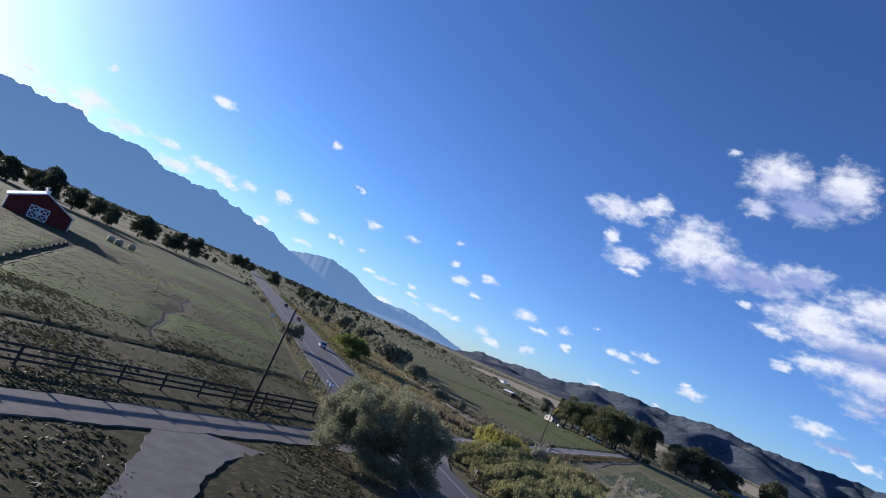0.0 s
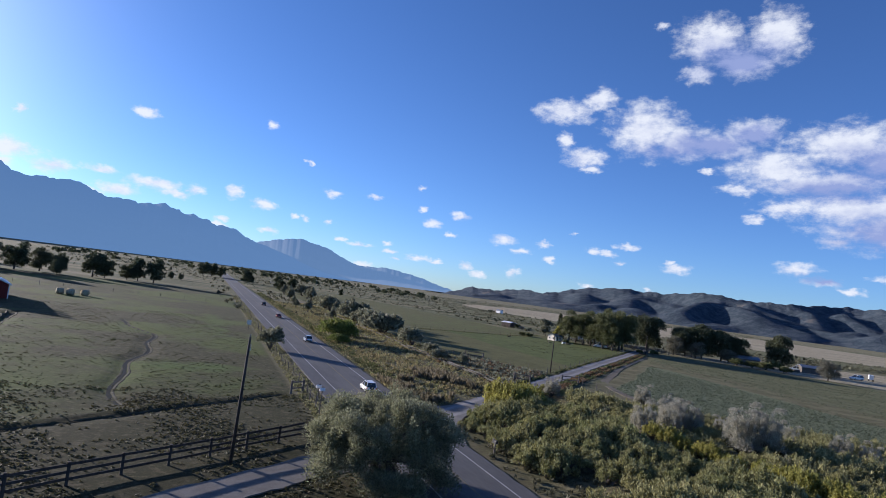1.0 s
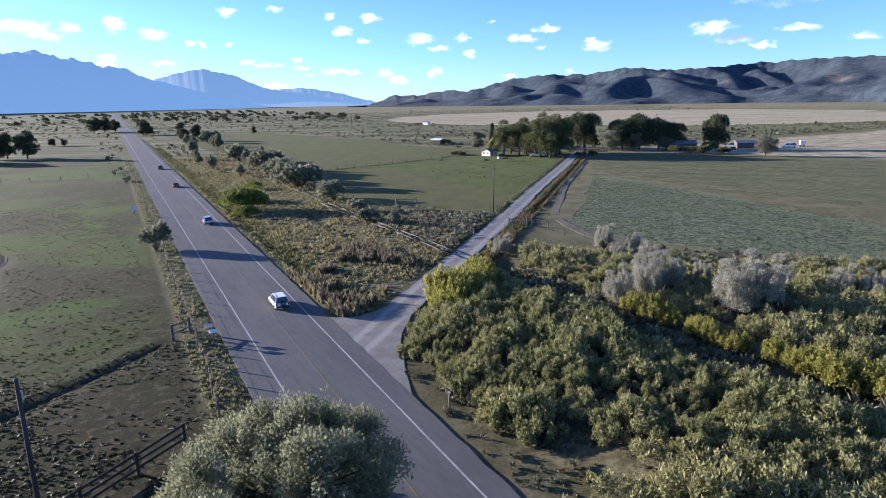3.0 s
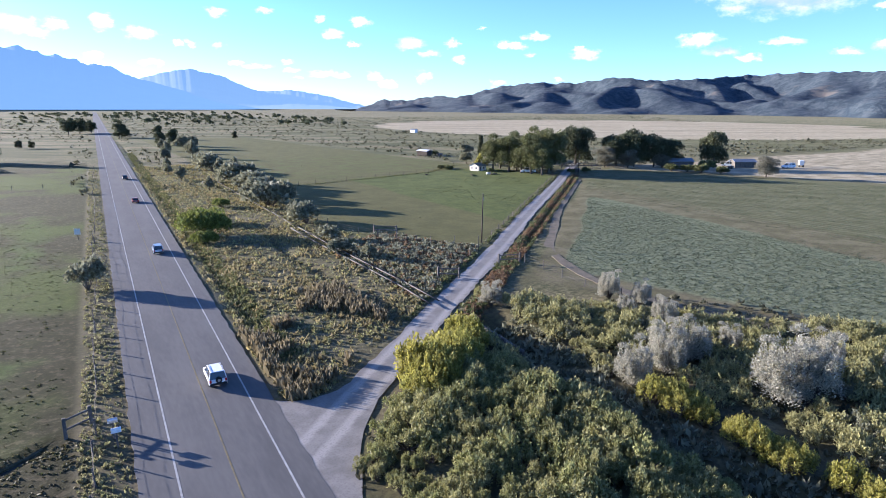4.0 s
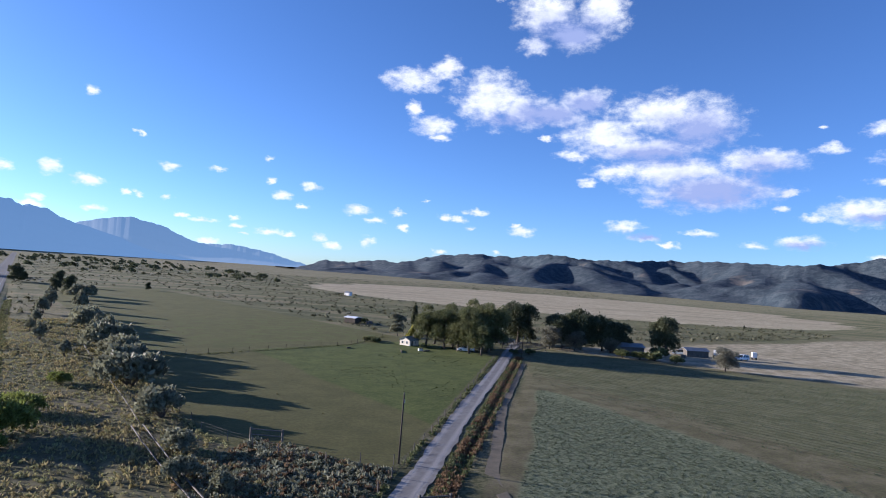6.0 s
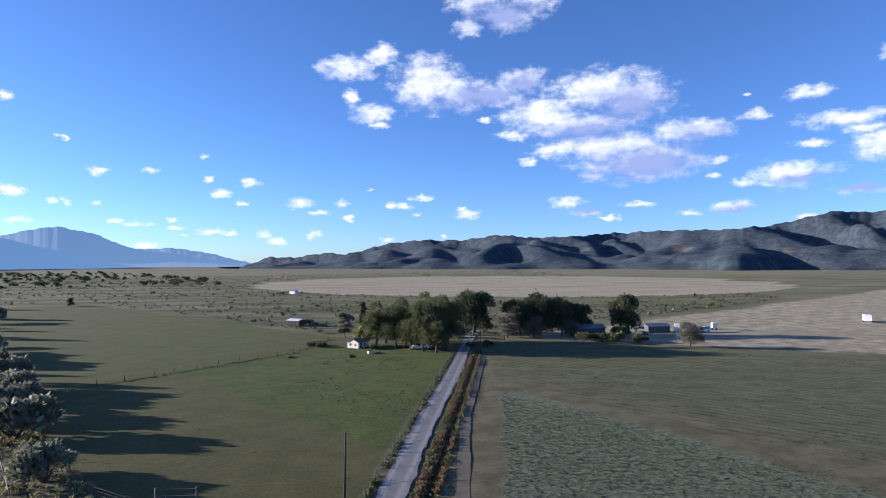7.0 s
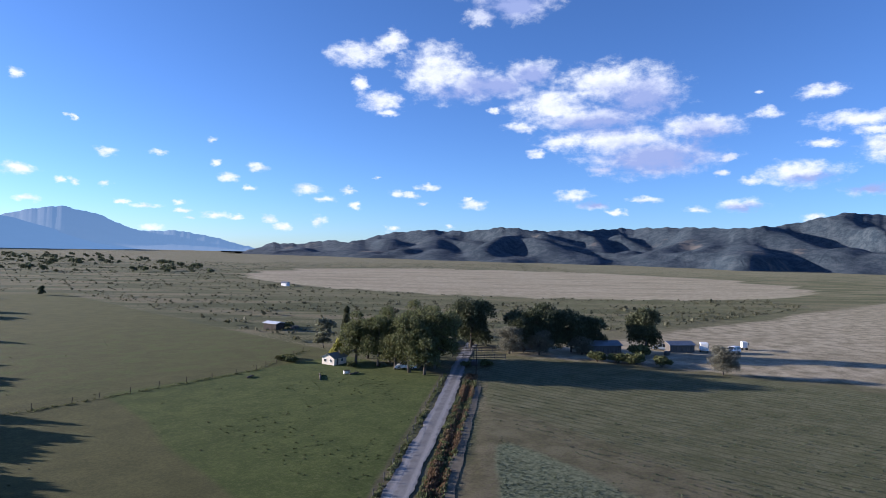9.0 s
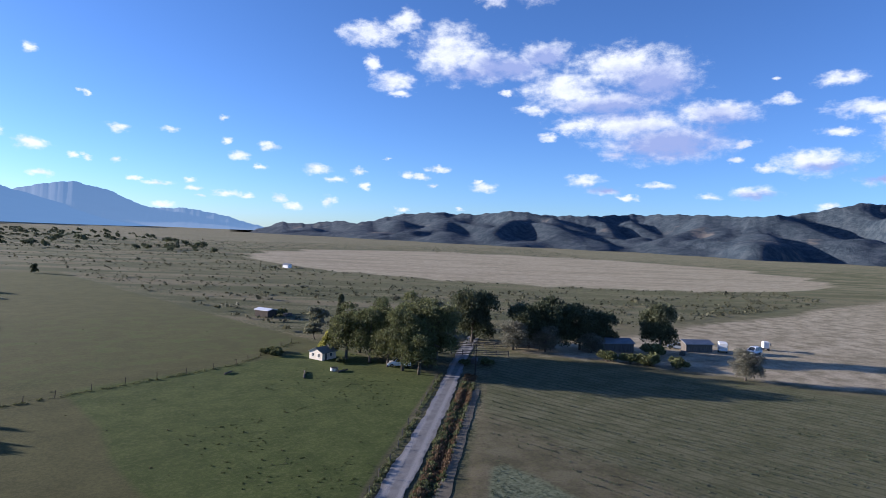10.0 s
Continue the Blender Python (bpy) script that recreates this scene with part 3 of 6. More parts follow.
def plant(name, label, category, rng, blobs, n, size, mat, trunk=None, group="", **kw):
    """A shrub or tree at the origin, with its stems and its crown."""
    ob = thing(name, label, category, group)
    bm = bmesh.new()
    if trunk:
        limbs(bm, rng, (0, 0, -0.15), (0, 0, trunk[0]), trunk[1], blobs)
        part("trunk", bm, BARK, ob, smooth=True)
    else:
        foot = [bm.verts.new((0.09 * math.cos(a), 0.09 * math.sin(a), -0.1)) for a in (0.0, 2.1, 4.2)]
        for x, y, z, rx, rz in blobs:
            tip = bm.verts.new((x, y, z + rz * 0.5))
            for a, b in ((0, 1), (1, 2), (2, 0)):
                bm.faces.new((foot[a], foot[b], tip))
        part("stem", bm, BARK, ob)
    c = new("crown" if trunk else "foliage", crown_of(name + "_leaves", rng, blobs, n, size, mat, **kw))
    c.parent = ob
    return ob


def placed(x, y, z=0.0, turn=0.0, s=1.0, sz=None):
    return pose(x, y, z, 0, 0, turn) @ Matrix.Diagonal((s, s, s if sz is None else sz, 1))


def joined(name, label, kinds, spots, rng):
    """Many shrubs past counting, as one mesh of leaves."""
    v, f, n0 = [], [], 0
    for x, y, s in spots:
        leafy = [c for c in kinds[int(rng.integers(len(kinds)))].children if c.name.startswith("foliage")][0].data
        a = np.empty(len(leafy.vertices) * 3)
        leafy.vertices.foreach_get("co", a)
        a = a.reshape(-1, 4, 3)[:: 3]
        a = ((a - a.mean(1, keepdims=True)) * 1.3 + a.mean(1, keepdims=True)).reshape(-1, 3)
        t = float(rng.random()) * 6.283
        k = s * (0.9 + 0.2 * float(rng.random()))
        turn = np.array([[math.cos(t), math.sin(t), 0], [-math.sin(t), math.cos(t), 0], [0, 0, 1]])
        a = (a @ turn) * k + np.array([x, y, ground_z(x, y)])
        v.append(a)
        f.append(np.arange(len(a)).reshape(-1, 4) + n0)
        n0 += len(a)
    me = quads(name, np.concatenate(v), np.concatenate(f), leafy.materials[0])
    tagged(new(name, me), label, "scrub", kind="stuff")


def scatter(kinds, spots, rng, lo=0.8, hi=1.2):
    """Copies of plants at the spots (x, y, scale); the first use of each kind is the plant itself."""
    used = set()
    for x, y, s in spots:
        ob = kinds[int(rng.integers(len(kinds)))]
        k = s * (lo + (hi - lo) * float(rng.random()))
        m = placed(x, y, ground_z(x, y) - 0.05, float(rng.random()) * 360, k, k * (0.85 + 0.3 * float(rng.random())))
        if ob.name in used:
            copy_thing(ob, m)
        else:
            used.add(ob.name)
            ob.matrix_world = m
    for ob in kinds:
        if ob.name not in used:
            for o in (*ob.children_recursive, ob):
                bpy.data.objects.remove(o)


# ---- ground ----
STRIP_A, STRIP_B = 26.1, -0.075


def road_x(y):
    return 0.87 + 0.0365 * (y - 70)


def lane_off(x, y):
    """Distance across the lane, positive towards the north field."""
    return (y - 0.905 * x - 69.3) / 1.3487


def drive_y(x):
    """The middle of the gravel drive."""
    return 60.3 + 0.75 * (np.asarray(x, float) + 8)


def fence_y(x):
    """The rail fence along the drive."""
    return 66.5 + 0.72 * (x + 8)


def soft(v, lo, hi):
    t = np.clip((v - lo) / (hi - lo), 0, 1)
    return t * t * (3 - 2 * t)


def fbm(x, y, scale, seed=0.0):
    """Smooth uneven relief from a few sines."""
    out = 0
    for i, (a, b, c) in enumerate(((1.0, 0.35, 0.0), (-0.62, 1.3, 1.7), (1.9, -1.1, 4.1), (-2.7, -2.2, 2.2), (3.9, 2.6, 0.6), (-5.1, 4.4, 3.3))):
        out = out + np.sin((a * x + b * y) / scale + c + seed * (1 + i)) / (1 + 0.7 * i)
    return out / 2.6


def stream_x(y):
    return np.interp(y, (74, 80, 88, 95, 102, 110, 118, 126, 131, 136, 143), (-22.3, -22.9, -23.5, -22.9, -22.2, -21.6, -21.5, -21.9, -23.6, -26.1, -28)) + 0.5 * np.sin(y / 2.7)


def ditch_y(x):
    """The straight ditch across the pasture."""
    return 82.0 + 0.78 * (x + 8)


def strip_x(y):
    """The open ditch through the scrub."""
    return STRIP_A + STRIP_B * (84 - y) + 0.8 * np.sin(y / 6.0)


def gully(d, w):
    return np.exp(-(d / w) ** 2)


def relief(x, y):
    off = lane_off(x, y)
    xr = x - road_x(y)
    z = 0.05 * fbm(x, y, 9.0) + 0.012 * fbm(x, y, 3.1, 2.0)
    z = z - 0.3 * gully(x - stream_x(y), 1.0) * soft(y, 73, 76) * (1 - soft(y, 136, 146))
    z = z - 0.2 * gully((y - ditch_y(x)) * 0.79, 0.4) * (1 - soft(x, -8.5, -7)) * soft(x, -80, -60)
    z = z + 0.12 * gully((y - ditch_y(x)) * 0.79 - 0.9, 0.5) * (1 - soft(x, -8.5, -7)) * soft(x, -80, -60)
    z = z - 0.5 * gully(x + 38.4 + (y - 74) * 0.075, 1.0) * soft(y, 72, 78) * (1 - soft(y, 138, 144))
    z = z - 0.55 * gully(xr - 6.2, 1.2) * soft(y, 84, 100)                    # ditch beside the road
    z = z - 0.4 * gully(off + 3.5, 0.6) * soft(x, 45, 52) * (1 - soft(x, 112, 118))   # ditch beside the lane
    z = z - 0.55 * gully(x - 19.6 - 0.6 * np.sin(y / 7.0), 0.7) * soft(y, 84, 90) * (1 - soft(y, 128, 138))
    z = z + 1.0 * soft(x, 7, 12) * (1 - soft(x - strip_x(y), -5, -1.5)) * (1 - soft(off, -6, -3)) * (1 - soft(y, 70, 82)) - 1.3 * gully(x - strip_x(y), 1.6) * (1 - soft(off, -6, -3)) - 0.7 * gully(x - strip_x(y) - 5.0, 1.1) * (1 - soft(y, 66, 76)) * soft(y, 20, 30)
    made = np.maximum((np.abs(xr + 0.5) < 5.2).astype(float), (np.abs(off) < 2.6) * (x > 4) * (x < 150) + (np.abs(off + 5.7) < 1.6) * (x > 52) * (x < 114) + (np.abs(x - 47.5) < 3.8) * (y > 70) * (y < 103) * (off < -4.2))
    drive = np.array(np.abs(y - drive_y(x)) < 3.2) * (x < -4) * (x > -60)
    spur = (np.abs(x + 18.9) < 3.0) * (y < 52)
    return np.where((made + drive + spur) > 0, -0.06, z)


def ground_z(x, y):
    return float(relief(np.array(float(x)), np.array(float(y))))


def spread(lo, a, b, hi, step, grow=1.12):
    mid = list(np.arange(a, b + 1e-6, step))
    up, s, v = [], step, b
    while v < hi:
        s *= grow
        v += s
        up.append(min(v, hi))
    down, s, v = [], step, a
    while v > lo:
        s *= grow
        v -= s
        down.append(max(v, lo))
    return np.array(down[::-1] + mid + up)


def build_ground():
    gx, gy = spread(-4900, -60, 130, 4900, 0.8), spread(-4900, 20, 200, 4900, 0.8)
    X, Y = np.meshgrid(gx, gy)
    far = soft(np.hypot(X - 20, Y - 120), 250, 400)
    Z = relief(X, Y) * (1 - far)
    nx, ny = len(gx), len(gy)
    i = np.arange(nx * ny).reshape(ny, nx)
    f = np.stack([i[:-1, :-1], i[:-1, 1:], i[1:, 1:], i[1:, :-1]], -1).reshape(-1, 4)
    me = quads("ground", np.stack([X, Y, Z], -1).reshape(-1, 3), f, GROUND)
    me.polygons.foreach_set("use_smooth", [True] * len(me.polygons))
    off, xr = lane_off(X, Y), X - road_x(Y)
    wob = 4 * fbm(X, Y, 14, 1.0)
    west = 1 - soft(xr, -9, -7)
    edge = 108 - 0.09 * (Y - 233) + 0.5 * wob
    north_field = soft(off, 2.4, 3.6) * soft(X - 30 - 0.6 * np.maximum(0, 130 - Y) + 0.4 * wob, -1, 3) * (1 - soft(X, edge - 2, edge + 3)) * (1 - soft(Y + wob * 2, 425, 445))
    south_field = (1 - soft(off, -7.2, -6.4)) * soft(X + 0.35 * (Y - 80), 43, 49) * (1 - soft(X + 0.5 * Y, 230, 234)) * soft(Y - 70 + 0.45 * (X - 52), -3, 1)
    beyond = X - 78 - 0.15 * (Y - 105) + 0.5 * wob
    brown = south_field * soft(beyond, 6, 11) * (1 - soft(beyond, 18, 28)) * soft(Y, 90, 105)
    pasture = west * soft(Y - ditch_y(X), 0, 2) * (1 - soft(Y + 0.3 * X + wob, 250, 300))
    ring = 1 - soft(np.hypot(X - 465, Y - 475) / 235, 0.96, 1.0)
    track = np.exp(-((np.hypot(X - 465, Y - 475) / 235 - 1.0) / 0.02) ** 2)
    east = soft(X + 0.5 * Y, 234, 240) * (1 - soft(Y + wob, 182, 194)) * soft(X, 140, 165)
    yard = np.exp(-((X - 143) / 22) ** 2 - ((Y - 185) / 20) ** 2)
    plain = np.clip(1 - north_field - south_field - pasture - east, 0, 1) * np.maximum(soft(Y, 190, 225), soft(np.abs(X - 40), 330, 420))
    ringed = np.hypot(X - 465, Y - 475) / 235
    meadow = plain * soft(ringed, 1.0, 1.03) * (1 - soft(ringed + 0.03 * wob, 1.25, 1.45)) * (1 - soft(X, 420, 520)) * (1 - soft(Y, 470, 600))
    maps = {
        "green": np.clip(0.32 * meadow + 0.42 * pasture + 0.85 * north_field + 0.75 * south_field * soft(beyond, 18, 28), 0, 1),
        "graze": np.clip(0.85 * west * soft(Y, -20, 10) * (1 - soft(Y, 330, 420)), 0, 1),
        "mown": np.clip(north_field * (1 - 0.95 * soft(X + 0.3 * wob, 57, 61) * (1 - soft(Y - 188 - 0.22 * (X - 29), -2, 4))) * (1 - 0.35 * soft(fbm(X, Y, 30.0, 2.6), 0.1, 0.8)), 0, 1),
        "lush": np.clip(0.75 * west * np.exp(-((X + 17) / 9) ** 2 - ((Y - 96) / 5) ** 2) + 0.6 * west * np.exp(-((X + 11) / 4) ** 2 - ((Y - 150) / 40) ** 2) + 0.42 * north_field * soft(Y - 0.22 * X, 182, 192) * (1 - soft(Y, 260, 330)), 0, 1),
        "crop": np.clip(south_field * (1 - 0.8 * soft(beyond, 7, 12)) * (0.25 + 0.75 * (1 - soft(off + 0.4 * wob, -11.5, -9)) * soft(X + 0.35 * (Y - 80) + 0.4 * wob, 50, 55)), 0, 1),
        "stubble": np.clip(0.38 * brown + south_field * soft(beyond, 18, 28), 0, 1),
        "rows": np.clip(south_field * soft(beyond, 14, 24), 0, 1),
        "scrub": np.clip(0.95 * plain * (1 - ring) * (1 - 0.5 * meadow) * (1 - soft(np.hypot(X, Y), 700, 1500) * 0.5) + 0.55 * (xr > 5) * (1 - north_field) * (1 - south_field) * (1 - plain) * (1 - east), 0, 1),
        "tan": np.clip(0.85 * ring + 0.9 * track + 0.6 * east + 0.4 * yard + 0.04 * plain * soft(Y, 330, 480) + 0.26 * plain * soft(np.hypot(X - 45, Y - 85), 400, 560) * soft(X, 150, 260) + 0.12 * soft(np.hypot(X, Y), 550, 1200) + 0.12 * brown, 0, 1),
    }
    for key, v in maps.items():
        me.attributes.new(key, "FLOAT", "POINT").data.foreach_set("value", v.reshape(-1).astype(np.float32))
    tagged(new("ground", me), "rough dry pasture and fields reaching to the hills", "ground", kind="structure")


build_ground()


def ribbon(name, left, right, z, mat, label, category):
    """A strip of ground surface between two edges, with a thin skirt."""
    v = [(x, y, z) for x, y in left] + [(x, y, z) for x, y in right]
    n = len(left)
    v += [(x, y, z - 0.14) for x, y in left] + [(x, y, z - 0.14) for x, y in right]
    f = [(i, n + i, n + i + 1, i + 1) for i in range(n - 1)]
    f += [(2 * n + i, i, i + 1, 2 * n + i + 1) for i in range(n - 1)] + [(n + i, 3 * n + i, 3 * n + i + 1, n + i + 1) for i in range(n - 1)]
    return tagged(new(name, quads(name, v, f, mat)), label, category, kind="structure")


def edge_noise(t, a=0.12):
    return a * math.sin(t * 1.7) + a * 0.7 * math.sin(t * 4.3 + 1.0) + a * 0.4 * math.sin(t * 9.1)


ys = [-160 + 3 * i for i in range(60)] + [20 + 1.0 * i for i in range(180)] + [200 + 10 * i for i in range(150)]
ribbon("road", [(-4.9 + float(road_x(y)) + 0.35 * edge_noise(y), y) for y in ys], [(3.9 + float(road_x(y)) + 0.35 * edge_noise(y + 50), y) for y in ys], 0.04, ASPHALT, "worn grey two-lane asphalt road", "road")
for nm, off, w, mt, lb in (("edge_line", -2.95, 0.055, WHITE_LINE, "worn white edge line on asphalt"), ("edge_line", 2.5, 0.055, WHITE_LINE, "worn white edge line on asphalt"), ("centre_line", -0.2, 0.045, YELLOW_LINE, "faded yellow centre line on asphalt")):
    ribbon(nm, [(off - w + float(road_x(y)), y) for y in ys], [(off + w + float(road_x(y)), y) for y in ys], 0.047, mt, lb, "road marking")

# the lane: flares out of the road, then runs straight to the farm
fl, fr = [], []
for i in range(220):
    s = i / 219
    x = 3.4 + s * 146
    flare = 9.5 * max(0, (12 - x) / 9) ** 2.2
    jog = 0.35 * math.sin(x * 0.11) * min(1, x / 40)
    fl.append((x + edge_noise(x * 1.3, 0.05), min(0.905 * x + 69.3 + 1.9 + flare + jog + edge_noise(x * 0.37, 0.13) + edge_noise(x * 2.3, 0.07), x + 90)))
    fr.append((x + edge_noise(x * 1.1 + 9, 0.05), 0.905 * x + 69.3 - 1.9 - flare * 1.15 + jog + edge_noise(x * 0.41 + 20, 0.13) + edge_noise(x * 2.1 + 3, 0.07)))
ribbon("gravel_lane", fl, fr, 0.03, LANE_GRAVEL, "pale gravel farm lane with wheel tracks", "lane")

dn, ds = [], []
for i in range(90):
    x = -62 + i * 0.65
    y = float(drive_y(x))
    flare = 4 * max(0, (x + 10) / 6) ** 2
    dn.append((x, y + 2.1 + 0.3 * flare + edge_noise(x)))
    ds.append((x, y - 2.1 - flare + edge_noise(x + 7)))
ribbon("gravel_drive", dn, ds, 0.02, DRIVE_GRAVEL, "pale gravel drive beside a rail fence", "drive")
sl, sr = [], []
for i in range(100):
    y = 51.2 - i * 0.72
    u, c = max(0.0, (y - 39.0) / 13.0), -18.3 - 0.12 * (50 - y)
    sl.append((c - 1.5 - 0.8 * u ** 3 + edge_noise(y, 0.08), y))
    sr.append((c + 1.5 + 3.6 * u ** 3.5 + edge_noise(y + 3, 0.08), y))
ribbon("gravel_spur", sl, sr, 0.012, DRIVE_GRAVEL, "gravel track branching off the drive", "track")


# ---- hills and mountains ----
def ridged(x, y, scale, seed):
    out = 0
    for i in range(5):
        k = 2.0 ** i
        out = out + (1 - np.abs(np.sin((x * math.cos(i * 1.3 + seed) + y * math.sin(i * 1.3 + seed)) * k / scale + 1.5 * np.sin((y * math.cos(i * 2.1 + seed) - x * math.sin(i * 2.1)) * k / scale / 1.7 + i)))) / k
    return out / 1.94


def crags(X, Y, scale, octaves):
    """Branching ridges and gullies, about 0 to 1."""
    flat = np.stack([np.ravel(X), np.ravel(Y)], 1) / scale
    out = np.array([noise.ridged_multi_fractal(Vector((a, b, 3.7)), 0.9, 2.1, octaves, 1.0, 2.0) for a, b in flat.tolist()])
    return np.clip(out / 2.2, 0, 1.2).reshape(np.shape(X))


HILL_X, HILL_Y = 45.0, 95.0       # the middle of the arc that the hills stand on


def bell(a, m, w):
    return np.exp(-((a - m) / w) ** 2)


def hill_polar(X, Y):
    return np.degrees(np.arctan2(X - HILL_X, Y - HILL_Y)), np.hypot(X - HILL_X, Y - HILL_Y)


def hill_foot(A):
    """Distance of the foot of the hills along an azimuth."""
    return 1500 + 500 * (1 - soft(A, 17, 46)) - 160 * bell(A, 67, 4.5) - 120 * soft(A, 70, 80) + 30 * np.sin(A * 0.9)


def hill_base(X, Y):
    A, r = hill_polar(X, Y)
    foot = hill_foot(A)
    return foot, soft(r, foot, foot + 200) * soft(A, 16, 20) * (1 - soft(A, 128, 140))


def hill_crest(A):
    """The skyline's elevation in degrees from 25 m up."""
    a = (17, 20, 22.5, 23.6, 25.5, 27.5, 30.4, 32.3, 36.2, 40.0, 43.4, 46.8, 50.2, 54.1, 58.0, 63.0, 67.1, 70.8, 74.7, 80, 90, 140)
    e = (-1.5, -1.2, -0.75, -0.3, 0.4, 0.3, 0.75, 0.6, 1.6, 2.0, 1.9, 2.4, 2.1, 2.2, 2.5, 2.6, 2.55, 2.9, 3.8, 3.7, 3.6, 3.0)
    return np.interp(A, a, e) + 0.05 * np.sin(A * 3.3) + 0.03 * np.sin(A * 8.1 + 1)


def build_hills():
    """Rounded hills: a crest, spurs running down from it, and gullies between them."""
    A = np.radians(np.linspace(18, 140, 760))
    S = np.linspace(0, 1.6, 72)
    AA, SS = np.meshgrid(np.degrees(A), S)
    foot = hill_foot(AA)
    depth = 700 + 120 * np.sin(AA * 0.35)
    R = foot + depth * SS
    X, Y = HILL_X + R * np.sin(np.radians(AA)), HILL_Y + R * np.cos(np.radians(AA))
    n = crags(X, Y, 300.0, 5)
    top = np.maximum(25 + (foot + depth) * np.tan(np.radians(hill_crest(AA))), 0)
    domes = np.random.default_rng(5)
    total = (top * (0.10 + 0.86 * soft(SS, 0.3, 1.0)) * (1 - 0.3 * soft(SS, 1.08, 1.6))) ** 4

    def dome(a, at, share, wide, long):
        """One rounded spur at azimuth a, reaching from the crest towards the foot."""
        f, d = float(hill_foot(np.array(a))), 700 + 120 * math.sin(a * 0.35)
        h = max(0.0, 25 + (f + d) * math.tan(radians(float(hill_crest(np.array(a)))))) * share
        lean = 0.5 * domes.normal()
        across = radians(1) * (AA - a) * R - lean * (R - f - d * at)
        q = (across / wide) ** 2 + ((R - f - d * at) / long) ** 2
        return (h * np.exp(-q * (1 + 0.45 * (n - 0.5)))) ** 4
    for k in range(30):
        total = total + dome(21 + 3.9 * k + 1.0 * domes.normal(), 0.8 + 0.15 * domes.random(), 0.84 + 0.1 * domes.random(), 75 + 45 * domes.random(), 210 + 60 * domes.random())
    for k in range(46):
        total = total + dome(21 + 2.6 * k + 0.9 * domes.normal(), 0.45 + 0.2 * domes.random(), 0.45 + 0.22 * domes.random(), 55 + 40 * domes.random(), 160 + 60 * domes.random())
    for k in range(50):
        total = total + dome(21 + 2.3 * k + 0.9 * domes.normal(), 0.2 + 0.15 * domes.random(), 0.18 + 0.16 * domes.random(), 45 + 35 * domes.random(), 110 + 40 * domes.random())
    Z = total ** 0.25 + 3.0 * (n - 0.5) * soft(SS, 0.1, 0.4) * (1 - soft(SS, 0.8, 1.0))
    Z = np.minimum(Z, np.maximum(25 + R * np.tan(np.radians(hill_crest(AA) - 0.02)), 0))
    Z = Z * soft(SS, 0.0, 0.14) * soft(AA, 19, 23) - 4.0 * (1 - soft(SS, 0.0, 0.06)) - 4 * (1 - soft(AA, 19, 21))
    i = np.arange(X.size).reshape(X.shape)
    f = np.stack([i[:-1, :-1], i[:-1, 1:], i[1:, 1:], i[1:, :-1]], -1).reshape(-1, 4)
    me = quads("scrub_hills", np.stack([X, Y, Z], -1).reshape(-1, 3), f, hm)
    me.polygons.foreach_set("use_smooth", [True] * len(me.polygons))
    tagged(new("scrub_hills", me), "low scrub-covered hills with rocky slopes", "hills", kind="structure")


hm, hN, hL, hB = material("hazed_scrub_hillside", 0.95)
hp = hN.new("ShaderNodeTexCoord").outputs["Object"]
h1, h2, h3 = noise_of(hN, hL, 0.006, 6, 0.6, hp), noise_of(hN, hL, 0.045, 6, 0.7, hp), noise_of(hN, hL, 0.2, 4, 0.65, hp)
# scrub tones with the blue of distance haze painted into them
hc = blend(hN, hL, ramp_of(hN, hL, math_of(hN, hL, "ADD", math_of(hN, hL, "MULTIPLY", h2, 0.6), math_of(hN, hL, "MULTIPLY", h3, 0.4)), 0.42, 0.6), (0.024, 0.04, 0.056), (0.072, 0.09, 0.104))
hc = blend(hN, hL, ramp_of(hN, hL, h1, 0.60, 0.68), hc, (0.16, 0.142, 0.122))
hL.new(hc, hB.inputs["Base Color"])
bump_of(hN, hL, hB, math_of(hN, hL, "ADD", h2, math_of(hN, hL, "MULTIPLY", h3, 0.5)), 0.8, 9.0)
build_hills()


def mountain(name, distance, shape, mat, label, a0, a1, n=400):
    """A far range on an arc round the valley; shape gives its skyline in degrees at an azimuth."""
    rows = 26
    A = np.linspace(a0, a1, n)
    top = distance * np.tan(np.radians(np.maximum(shape(A), -0.6))) + 26
    v = []
    for j in range(rows):
        s = j / (rows - 1)
        r = distance - 900 * (1 - s)
        rough = ridged(A * 60, r * 0.9 + A * 9, 170.0, 1.1 + distance / 900)
        z = top * s ** 1.25 * (1 - 0.08 * (1 - s) * rough * 2 * min(1, s * 3)) - 4
        v += list(zip((r * np.sin(np.radians(A))).tolist(), (r * np.cos(np.radians(A))).tolist(), z.tolist()))
    f = [(j * n + i, j * n + i + 1, (j + 1) * n + i + 1, (j + 1) * n + i) for j in range(rows - 1) for i in range(n - 1)]
    me = quads(name, v, f, mat)
    me.polygons.foreach_set("use_smooth", [True] * len(me.polygons))
    return tagged(new(name, me), label, "mountains", kind="structure")


